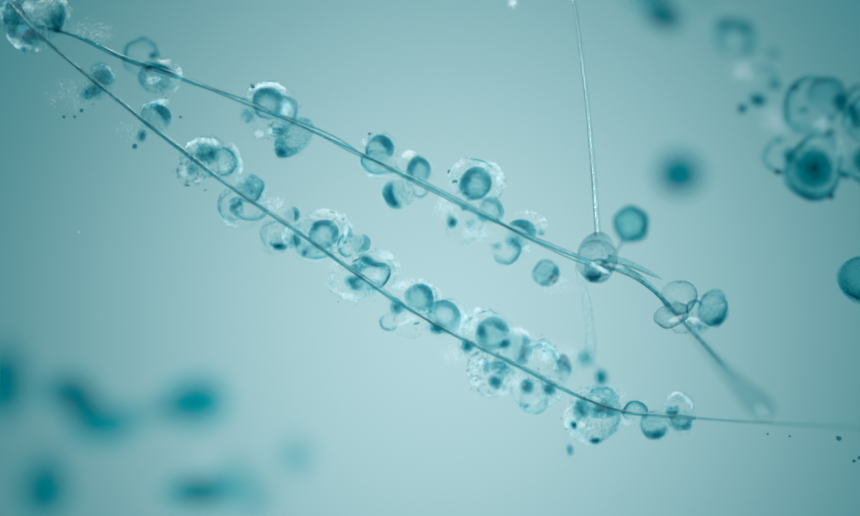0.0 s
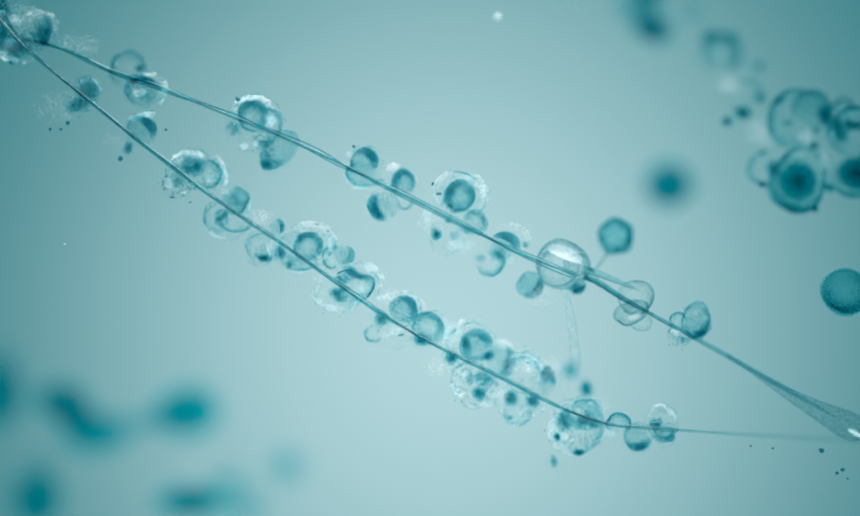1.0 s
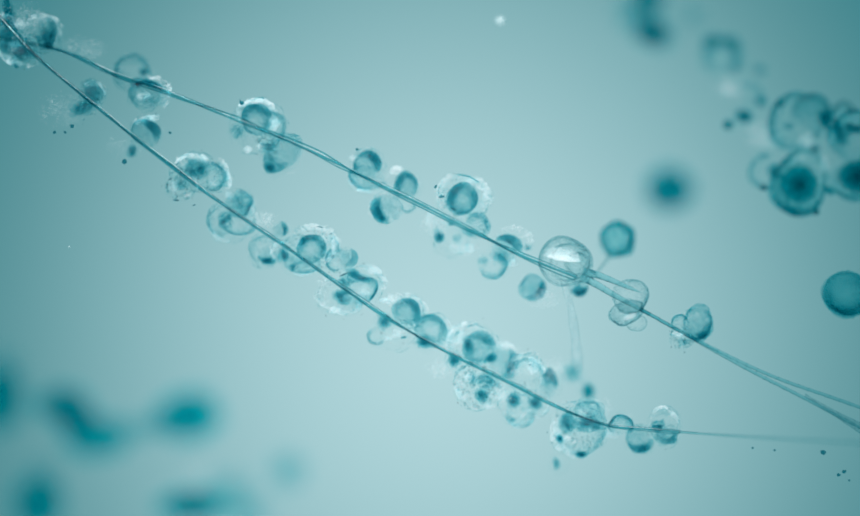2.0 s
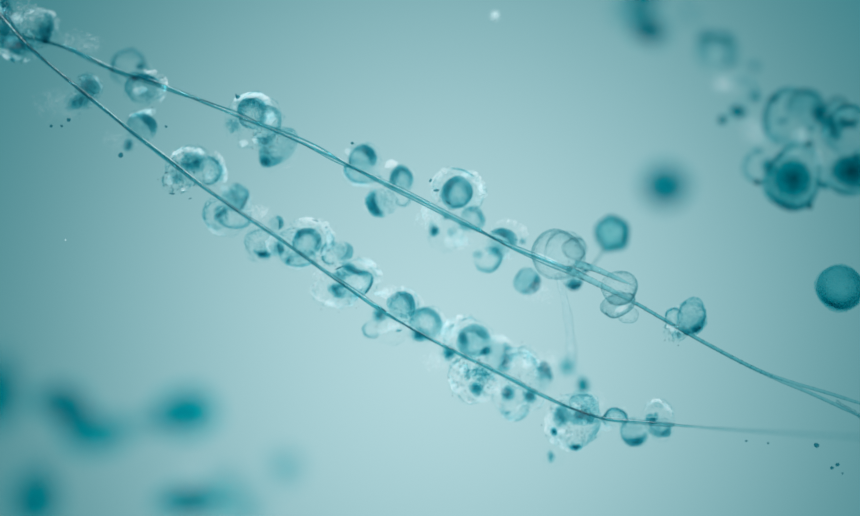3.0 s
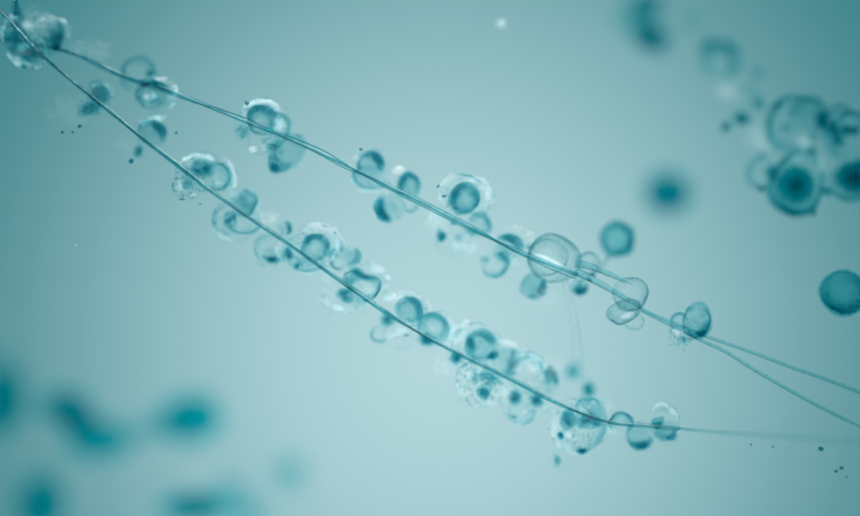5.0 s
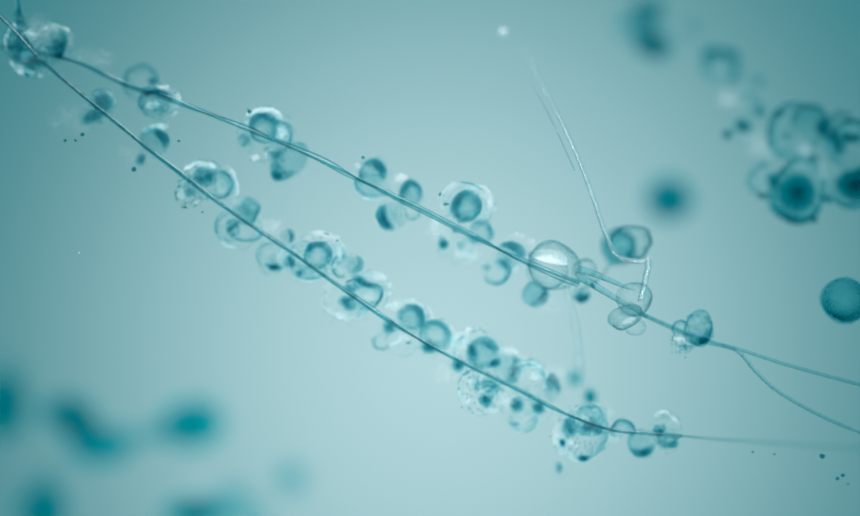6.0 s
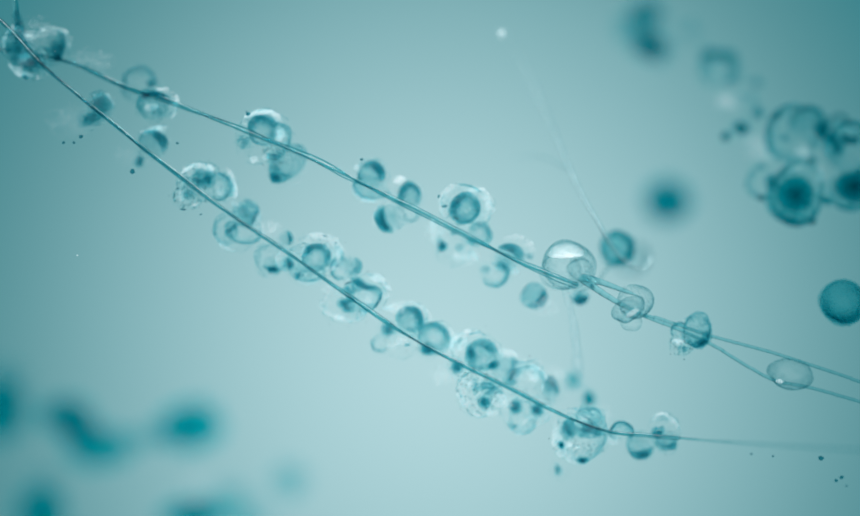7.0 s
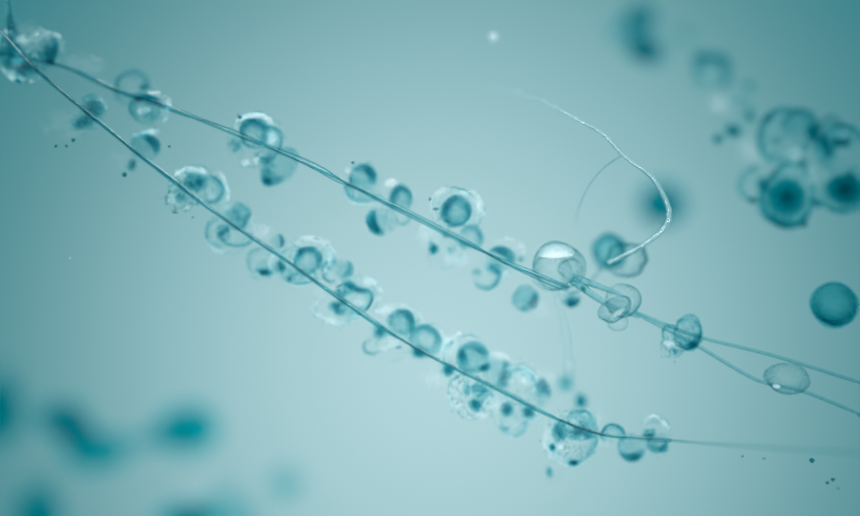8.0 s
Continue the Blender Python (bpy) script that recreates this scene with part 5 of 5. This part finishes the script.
    walk(lower_lobe, [
        (0.0, shift((3.27, 1.90, -2.33), -26, 0)), (0.2, shift((2.35, 1.40, -1.57), -26, 0)), (0.4, shift((1.14, 0.90, -0.77), -26, 0)), (0.5, shift((0.64, 0.40, -0.46), -26, 0)),
        (0.6, shift((0.66, 0.40, 0.02), -26, 0)), (0.8, shift((0.65, 0.10, -0.44), -26, 0)), (1.0, shift((0.80, -0.10, -0.85), -26, 0)), (1.5, shift((0.15, -0.10, -0.63), -26, 0)),
        (1.7, shift((0.20, -0.10, -0.67), -26, 0)), (2.8, shift((-0.04, -0.10, -0.57), -26, 0)), (3.5, shift((-0.06, -0.10, -0.55), -26, 0)), (4.0, shift((0.06, -0.10, -0.78), -26, 0)),
        (4.5, shift((-0.08, -0.10, -0.74), -26, 0)), (5.8, shift((-0.04, -0.10, -0.76), -26, 0)), (6.0, shift((-0.09, -0.10, -0.53), -26, 0)), (6.6, shift((0.27, -0.10, -0.16), -26, 0)),
        (6.8, shift((0.45, -0.10, 0.15), -34, 0)), (7.0, shift((0.33, -0.10, 0.36), -34, 0)), (7.5, shift((0.25, -0.10, 0.49), -34, 0)), (8.0, shift((-0.08, -0.10, 0.59), -34, 0))])
    walk(pocket, [
        (0.0, shift((4.27, 2.60, -3.28), 0, 0)), (0.2, shift((3.34, 2.10, -2.52), 0, 0)), (0.4, shift((2.11, 1.60, -1.71), 0, 0)), (0.5, shift((1.61, 1.10, -1.39), 0, 0)),
        (0.6, shift((1.63, 1.10, -0.91), 0, 0)), (0.8, shift((1.61, 0.80, -1.37), 0, 0)), (1.0, shift((1.76, 0.60, -1.79), 0, 0)), (1.5, shift((1.11, 0.60, -1.56), 0, 0)),
        (1.7, shift((1.17, 0.60, -1.60), 0, 0)), (2.8, shift((0.92, 0.60, -1.50), 0, 0)), (3.5, shift((0.90, 0.60, -1.48), 0, 0)), (4.0, shift((1.03, 0.60, -1.71), 0, 0)),
        (4.5, shift((0.89, 0.60, -1.67), 0, 0)), (5.8, shift((0.94, 0.60, -1.70), 0, 0)), (6.0, shift((0.88, 0.60, -1.47), 0, 0)), (6.6, shift((1.24, 0.60, -1.10), 0, 0)),
        (6.8, shift((0.77, 0.60, -1.09), 0, 0)), (7.0, shift((0.65, 0.60, -0.88), 0, 0)), (7.5, shift((0.56, 0.60, -0.75), 0, 0)), (8.0, shift((0.22, 0.60, -0.65), 0, 0))])
    walk(gel_core, [
        (0.0, shift((3.54, 2.00, -1.68), -20, 0)), (0.2, shift((2.67, 1.50, -1.03), -20, 0)), (0.4, shift((1.30, 1.00, -0.28), -20, 0)), (0.5, shift((0.76, 0.50, 0.00), -20, 0)),
        (0.6, shift((0.78, 0.50, 0.49), -20, 0)), (0.8, shift((0.61, 0.20, -0.00), -20, 0)), (1.0, shift((0.92, 0.00, -0.34), -20, 0)), (1.5, shift((0.27, 0.00, -0.06), -20, 0)),
        (1.7, shift((0.32, 0.00, -0.10), -20, 0)), (2.8, shift((-0.05, 0.00, 0.02), -20, 0)), (3.5, shift((-0.10, 0.00, 0.05), -20, 0)), (4.0, shift((0.20, 0.00, -0.15), -20, 0)),
        (4.5, shift((0.09, 0.00, -0.11), -20, 0)), (5.8, shift((0.26, 0.00, -0.09), -20, 0)), (6.0, shift((0.23, 0.00, 0.12), -20, 0)), (6.6, shift((0.54, 0.00, 0.24), -20, 0)),
        (6.8, shift((0.70, 0.00, 0.34), -20, 0)), (7.0, shift((0.55, 0.00, 0.53), -20, 0)), (7.5, shift((0.51, 0.00, 0.66), -20, 0)), (8.0, shift((0.19, 0.00, 0.81), -20, 0))])
    walk(ring_drop, [
        (0.0, shift((13.75, 4.00, 30.19), 0, 0)), (1.0, shift((15.23, 4.00, 38.61), 0, 0)), (5.0, shift((18.60, 4.00, 36.58), 0, 0)), (5.6, shift((18.52, 4.00, 5.63), 0, 0)),
        (5.8, shift((18.36, 4.00, 2.73), 0, 0)), (6.0, shift((18.30, 4.00, 2.71), 0, 0)), (6.6, shift((18.40, 4.00, 2.58), 0, 0)), (6.8, shift((21.32, 8.00, -2.52), 0, 0)),
        (7.0, shift((21.46, 22.00, 1.56), 0, 0)), (7.2, shift((18.84, 4.00, 1.33), 0, 0)), (7.5, shift((18.63, 4.00, 1.10), 0, 0)), (8.0, shift((18.85, 4.00, 1.48), 0, 0))])
    walk(teardrop, [
        (0.0, shift((32.95, 16.0, -16.60), 47)), (0.2, shift((33.17, 10.0, -16.08), 42)), (0.4, shift((34.41, 7.0, -15.83), 37)), (0.6, shift((36.17, 5.0, -15.57), 34)),
        (0.8, shift((38.20, 3.0, -15.78), 31)), (1.0, shift((38.36, 0.0, -15.00), 29.5)), (1.2, shift((39.60, 0.0, -15.70), 29)), (1.5, shift((41.87, 0.0, -16.05), 27)), (1.7, shift((43.47, 0.0, -16.84), 27)),
        (2.8, shift((48.60, 0.0, -19.36), 28)), (8.0, shift((51.29, 0.0, -19.11), 28))])
    walk(bulb_drop, [
        (0.0, shift((53.55, 0.0, -22.08), 20)), (5.8, shift((48.39, 0.0, -15.58), 20)), (6.6, shift((43.55, 0.0, -12.33), 14)), (6.7, shift((37.48, 0.0, -10.74), 14)),
        (6.8, shift((32.42, 0.0, -9.40), 12)), (7.0, shift((32.36, 0.0, -9.29), 10)), (8.0, shift((32.90, 0.0, -9.49), 8))])
    key_strand(root_strand,
        (0.0, [(21.20, 2.0, -6.24), (18.78, 2.0, -3.62), (16.11, 1.0, -1.89), (13.02, 1.0, -0.99)]),
        (0.4, [(19.51, 0.0, -5.37), (17.29, 0.0, -3.29), (14.82, 0.0, -1.61), (12.36, 0.0, -0.62)]),
        (0.6, [(18.68, 0.0, -4.36), (16.61, 0.0, -2.58), (14.14, 0.0, -1.59), (11.67, 0.0, -0.20)]),
        (1.0, [(19.95, 0.0, -4.81), (16.98, 0.0, -3.13), (14.50, 0.0, -1.54), (12.03, 0.0, -0.75)]),
        (3.5, [(18.80, 0.0, -4.20), (16.30, 0.0, -2.85), (13.80, 0.0, -1.60), (12.30, 0.0, -0.95)]),
        (6.0, [(19.14, 0.0, -4.24), (16.11, 0.0, -2.47), (13.85, 0.0, -1.11), (12.08, 0.0, -0.05)]),
        (8.0, [(19.35, 0.0, -3.88), (16.57, 0.0, -2.76), (14.15, 0.0, -1.14), (12.54, 0.0, 0.07)]))
    key_strand(sleeve_strand,
        (0.0, [(14.52, 1.0, -0.79), (16.80, 1.0, -1.44), (20.39, 2.0, -3.12)]),
        (0.4, [(13.64, 0.0, -0.67), (15.32, 0.0, -0.92), (18.47, 0.0, -2.21)]),
        (0.6, [(13.06, 0.0, -0.70), (14.63, 0.0, -0.90), (17.59, 0.0, -1.59)]),
        (1.0, [(13.61, 0.0, -0.70), (15.00, 0.0, -1.05), (18.16, 0.0, -2.33)]),
        (3.5, [(13.10, 0.0, -0.45), (14.80, 0.0, -0.85), (17.20, 0.0, -1.90)]),
        (6.0, [(12.69, 0.0, 0.15), (14.40, 0.0, -0.35), (17.53, 0.0, -1.67)]),
        (7.0, [(13.31, 0.0, -0.47), (14.72, 0.0, -0.77), (17.75, 0.0, -1.88)]),
        (8.0, [(13.25, 0.0, -0.23), (14.66, 0.0, -0.64), (17.69, 0.0, -1.80)]))
    key_strand(lower_strand,
        (0.0, [(13.37, 1.0, -1.39), (16.59, 4.0, -2.22), (18.60, 1.0, -3.68), (21.61, 4.0, -6.37), (23.76, 4.0, -8.73), (27.57, 9.0, -12.06), (31.16, 14.0, -14.97)]),
        (0.4, [(12.85, 0.0, -1.61), (15.51, 4.0, -2.00), (17.29, 0.0, -3.39), (19.51, 0.0, -5.37), (24.17, 2.0, -8.60), (28.98, 5.0, -12.02), (32.67, 7.0, -14.45)]),
        (0.6, [(12.17, 0.0, -1.88), (14.14, 0.0, -2.08), (16.61, 0.0, -2.92), (18.68, 0.0, -4.36), (23.75, 1.0, -7.70), (29.27, 3.0, -11.31), (34.46, 5.0, -14.38)]),
        (1.0, [(13.81, 0.0, -1.34), (15.00, 0.0, -1.84), (16.98, 0.0, -3.13), (19.95, 0.0, -4.81), (24.90, 0.0, -7.58), (30.34, 0.0, -10.65), (35.79, 0.0, -13.72)]),
        (1.5, [(18.31, 0.0, -3.84), (23.62, 0.0, -6.72), (29.47, 0.0, -10.14), (39.39, 0.0, -15.75)]),
        (3.5, [(18.80, 0.0, -4.20), (25.30, 0.0, -7.90), (30.80, 0.0, -10.70), (34.80, 0.0, -12.30), (40.81, 0.0, -15.00)]),
        (4.5, [(18.79, 0.0, -4.44), (23.06, 0.0, -6.70), (28.09, 0.0, -9.36), (33.61, 0.0, -12.27), (40.64, 0.0, -15.88)]),
        (5.8, [(18.69, 0.0, -4.11), (24.23, 0.0, -6.53), (27.05, 0.0, -7.33), (28.86, 0.0, -9.15), (31.28, 0.0, -11.16), (35.30, 0.0, -13.42), (40.34, 0.0, -15.58)]),
        (6.6, [(18.90, 0.0, -4.02), (24.43, 0.0, -6.44), (28.06, 0.0, -7.39), (29.66, 0.0, -9.56), (31.47, 0.0, -11.27), (35.49, 0.0, -13.43), (40.51, 0.0, -15.59)]),
        (6.8, [(18.93, 0.0, -4.01), (25.17, 0.0, -6.58), (27.89, 0.0, -8.14), (30.91, 0.0, -9.90), (34.44, 0.0, -10.61), (40.48, 0.0, -12.32)]),
        (8.0, [(19.00, 0.0, -3.47), (24.90, 0.0, -6.60), (27.92, 0.0, -8.42), (30.68, 0.0, -9.84), (34.71, 0.0, -10.80), (41.25, 0.0, -13.47)]))
    key_strand(upper_strand,
        (0.0, [(13.37, 1.0, -1.39), (16.59, 4.0, -2.22), (18.60, 1.0, -3.68), (21.61, 4.0, -6.37), (23.76, 4.0, -8.53), (27.57, 9.0, -11.85), (31.16, 14.0, -14.97)]),
        (0.4, [(12.85, 0.0, -1.61), (15.51, 4.0, -2.00), (17.29, 0.0, -3.39), (19.51, 0.0, -5.37), (24.17, 2.0, -8.40), (28.98, 5.0, -11.81), (32.67, 7.0, -14.45)]),
        (0.6, [(12.17, 0.0, -1.88), (14.14, 0.0, -2.08), (16.61, 0.0, -2.92), (18.68, 0.0, -4.36), (23.75, 1.0, -7.50), (29.27, 3.0, -11.11), (34.46, 5.0, -14.38)]),
        (1.0, [(13.81, 0.0, -1.34), (15.00, 0.0, -1.84), (16.98, 0.0, -3.13), (19.95, 0.0, -4.81), (24.89, 0.0, -7.38), (30.34, 0.0, -10.45), (35.79, 0.0, -13.52)]),
        (1.5, [(18.31, 0.0, -3.84), (23.62, 0.0, -6.62), (29.96, 0.0, -9.40), (39.39, 0.0, -13.27)]),
        (3.5, [(18.80, 0.0, -4.20), (25.30, 0.0, -7.80), (30.80, 0.0, -10.55), (36.80, 0.0, -12.45), (40.81, 0.0, -13.75)]),
        (4.5, [(18.79, 0.0, -4.34), (24.57, 0.0, -6.95), (30.60, 0.0, -9.46), (37.13, 0.0, -12.11), (40.64, 0.0, -13.47)]),
        (5.8, [(18.69, 0.0, -4.01), (24.23, 0.0, -6.28), (27.51, 0.0, -7.23), (31.79, 0.0, -8.64), (35.31, 0.0, -9.60), (40.35, 0.0, -10.95)]),
        (6.6, [(18.90, 0.0, -3.92), (24.43, 0.0, -6.24), (27.96, 0.0, -7.09), (32.99, 0.0, -8.80), (35.50, 0.0, -9.56), (40.53, 0.0, -10.87)]),
        (6.8, [(18.93, 0.0, -3.91), (25.18, 0.0, -5.88), (30.41, 0.0, -7.39), (34.44, 0.0, -8.75), (40.48, 0.0, -10.81)]),
        (8.0, [(19.00, 0.0, -3.37), (24.39, 0.0, -5.54), (30.19, 0.0, -7.01), (33.72, 0.0, -8.02), (41.27, 0.0, -10.40)]))
    key_strand(drifting_strand,
        (0.0, [(13.90, 3.0, 1.20), (13.54, 3.0, 6.26), (12.84, 2.0, 12.72), (12.11, 1.0, 17.56), (11.13, -1.0, 22.60), (8.67, -6.0, 34.97)]),
        (0.3, [(13.55, 3.0, 1.43), (13.55, 3.0, 6.74), (12.74, 3.0, 13.31), (12.04, 4.0, 18.51), (11.34, 5.0, 23.29), (9.11, 6.0, 38.97)]),
        (0.5, [(13.55, 4.0, 1.67), (13.35, 4.0, 7.29), (12.18, 5.0, 14.81), (11.78, 6.0, 18.83), (11.26, 8.0, 23.89), (8.31, 10.0, 40.33)]),
        (0.7, [(14.17, 8.0, 3.78), (13.86, 9.0, 9.14), (12.58, 11.0, 16.87), (12.03, 12.0, 20.83), (11.24, 14.0, 25.60), (8.17, 18.0, 43.55)]),
        (0.9, [(15.84, 26.0, 18.77), (15.44, 28.0, 25.22), (14.40, 30.0, 33.10), (13.14, 30.0, 37.49), (11.88, 30.0, 41.88), (8.11, 30.0, 60.65)]),
        (1.1, [(15.79, 30.0, 33.46), (15.47, 30.0, 39.74), (15.15, 30.0, 46.01), (14.52, 30.0, 52.28), (13.25, 30.0, 58.54), (10.73, 30.0, 77.30)]),
        (5.0, [(21.08, 2.0, 28.23), (21.44, 2.0, 32.34), (18.43, 3.0, 33.67), (16.36, 3.0, 34.70), (14.42, 4.0, 38.15), (11.49, 6.0, 43.61), (5.85, 10.0, 52.83)]),
        (5.7, [(20.87, 2.0, -2.10), (21.23, 2.0, 2.01), (18.22, 3.0, 3.06), (16.15, 3.0, 4.09), (14.21, 4.0, 7.26), (11.28, 6.0, 12.17), (5.65, 10.0, 20.29)]),
        (6.0, [(18.54, 0.0, -2.77), (19.22, 1.0, -0.61), (19.61, 2.0, 1.07), (18.48, 2.0, 0.87), (16.63, 2.0, 1.38), (15.51, 1.0, 3.30), (14.01, 0.0, 7.21), (12.24, 0.0, 11.66), (10.30, 5.0, 17.30), (8.07, 12.0, 24.10), (6.86, 18.0, 28.62)]),
        (6.6, [(18.80, 0.0, -2.91), (19.48, 1.0, -0.75), (19.77, 2.0, 1.04), (18.64, 2.0, 0.79), (16.69, 2.0, 1.30), (15.01, 1.0, 3.83), (13.47, 0.0, 7.33), (11.61, 0.0, 11.52), (9.70, 4.0, 16.50), (7.27, 11.0, 23.07), (6.19, 17.0, 27.42)]),
        (6.8, [(21.73, 4.0, -3.48), (21.89, 4.0, -1.91), (20.85, 4.0, 0.18), (18.50, 4.0, 1.64), (16.01, 2.0, 2.74), (14.44, 1.0, 4.76), (11.91, 2.0, 10.14), (9.37, 4.0, 16.34), (7.22, 7.0, 22.20)]),
        (7.0, [(21.00, 8.0, 1.42), (19.90, 7.0, 0.45), (17.97, 6.0, 1.40), (16.34, 4.0, 2.95), (15.37, 3.0, 4.48), (14.02, 5.0, 7.30), (13.05, 7.0, 10.00), (12.25, 9.0, 12.62), (11.32, 14.0, 16.84), (9.67, 18.0, 22.07), (6.26, 20.0, 29.57)]),
        (7.2, [(16.24, 1.0, 1.20), (17.26, 1.0, 1.71), (18.69, 1.0, 2.42), (19.91, 1.0, 3.39), (20.88, 1.0, 4.97), (20.73, 1.0, 6.50), (19.36, 1.0, 9.20), (17.69, 1.0, 11.70), (16.21, 1.0, 13.79), (14.88, 2.0, 15.92), (14.20, 6.0, 18.18), (13.11, 15.0, 23.35), (12.26, 24.0, 29.31)]),
        (7.4, [(16.49, 1.0, 0.85), (17.71, 1.0, 1.31), (19.44, 1.0, 2.12), (20.87, 1.0, 3.44), (21.69, 1.0, 5.02), (21.54, 1.0, 6.55), (20.48, 1.0, 8.59), (19.14, 0.0, 10.23), (17.88, 0.0, 12.86), (16.52, 1.0, 14.97), (15.07, 5.0, 17.29), (13.25, 14.0, 21.23), (9.43, 24.0, 26.91)]),
        (7.5, [(16.41, 1.0, 0.88), (17.53, 1.0, 1.39), (19.31, 1.0, 1.89), (20.95, 1.0, 3.01), (22.02, 1.0, 4.74), (21.87, 1.0, 6.98), (20.52, 0.0, 8.79), (18.66, 0.0, 10.46), (17.30, 0.0, 12.08), (16.18, 1.0, 13.57), (14.76, 1.0, 14.94), (13.64, 4.0, 16.33), (11.47, 15.0, 20.57), (6.57, 26.0, 26.72)]),
        (7.6, [(16.45, 1.0, 0.59), (17.68, 1.0, 1.10), (19.77, 1.0, 2.02), (21.25, 1.0, 3.24), (22.07, 1.0, 4.82), (21.92, 1.0, 6.65), (20.97, 0.0, 8.31), (19.61, 0.0, 9.93), (17.95, 0.0, 11.85), (16.08, 1.0, 13.59), (13.65, 2.0, 15.41), (11.27, 6.0, 17.50), (7.78, 15.0, 20.90), (0.99, 26.0, 25.83)]),
        (8.0, [(16.63, 1.0, 1.09), (17.86, 1.0, 1.65), (19.95, 1.0, 2.82), (21.59, 1.0, 4.04), (22.36, 1.0, 5.42), (22.06, 1.0, 6.90), (20.56, 0.0, 9.07), (19.14, 0.0, 10.18), (17.73, 0.0, 11.30), (16.12, 0.0, 13.07), (14.17, 1.0, 14.37), (11.14, 3.0, 16.40), (8.47, 8.0, 18.26), (4.51, 16.0, 21.40), (-1.41, 26.0, 26.02)]))
    key_strand(side_strand,
        (0.0, [(12.11, 1.0, 17.56), (11.71, 1.0, 20.03), (11.13, -1.0, 22.60), (10.28, -2.0, 26.72)]),
        (1.1, [(15.79, 30.0, 39.74), (15.46, 30.0, 46.01), (15.14, 30.0, 52.28)]),
        (5.0, [(14.42, 4.0, 38.15), (11.49, 6.0, 43.61), (5.85, 10.0, 52.83)]),
        (5.7, [(14.21, 4.0, 7.26), (11.28, 6.0, 12.17), (5.65, 10.0, 20.29)]),
        (6.0, [(12.49, 0.0, 9.23), (10.37, 0.0, 13.88), (8.42, 2.0, 17.99)]),
        (6.6, [(12.46, 0.0, 9.60), (10.45, 0.0, 14.05), (8.49, 2.0, 18.01)]),
        (7.0, [(13.17, 8.0, 10.08), (10.56, 12.0, 11.81), (7.76, 16.0, 11.90)]),
        (7.2, [(16.21, 1.0, 13.79), (15.30, 4.0, 12.95), (14.91, 7.0, 11.13), (15.06, 9.0, 8.58), (15.41, 10.0, 6.45)]),
        (7.4, [(17.87, 0.0, 10.54), (16.66, 1.0, 9.51), (15.93, 2.0, 7.64), (15.76, 3.0, 5.11), (16.21, 4.0, 2.54)]),
        (7.6, [(17.95, 0.0, 10.08), (16.43, 0.0, 8.97), (15.41, 0.0, 7.05), (15.10, 0.0, 4.78), (15.95, 1.0, 2.27)]),
        (7.8, [(17.74, 0.0, 10.74), (16.27, 0.0, 9.88), (15.03, 1.0, 8.29), (14.46, 3.0, 6.51), (14.18, 5.0, 4.77)]),
        (8.0, [(17.73, 0.0, 10.99), (16.01, 0.0, 9.78), (14.71, 1.0, 7.98), (14.13, 3.0, 6.04), (13.95, 5.0, 4.03)]))


motions()
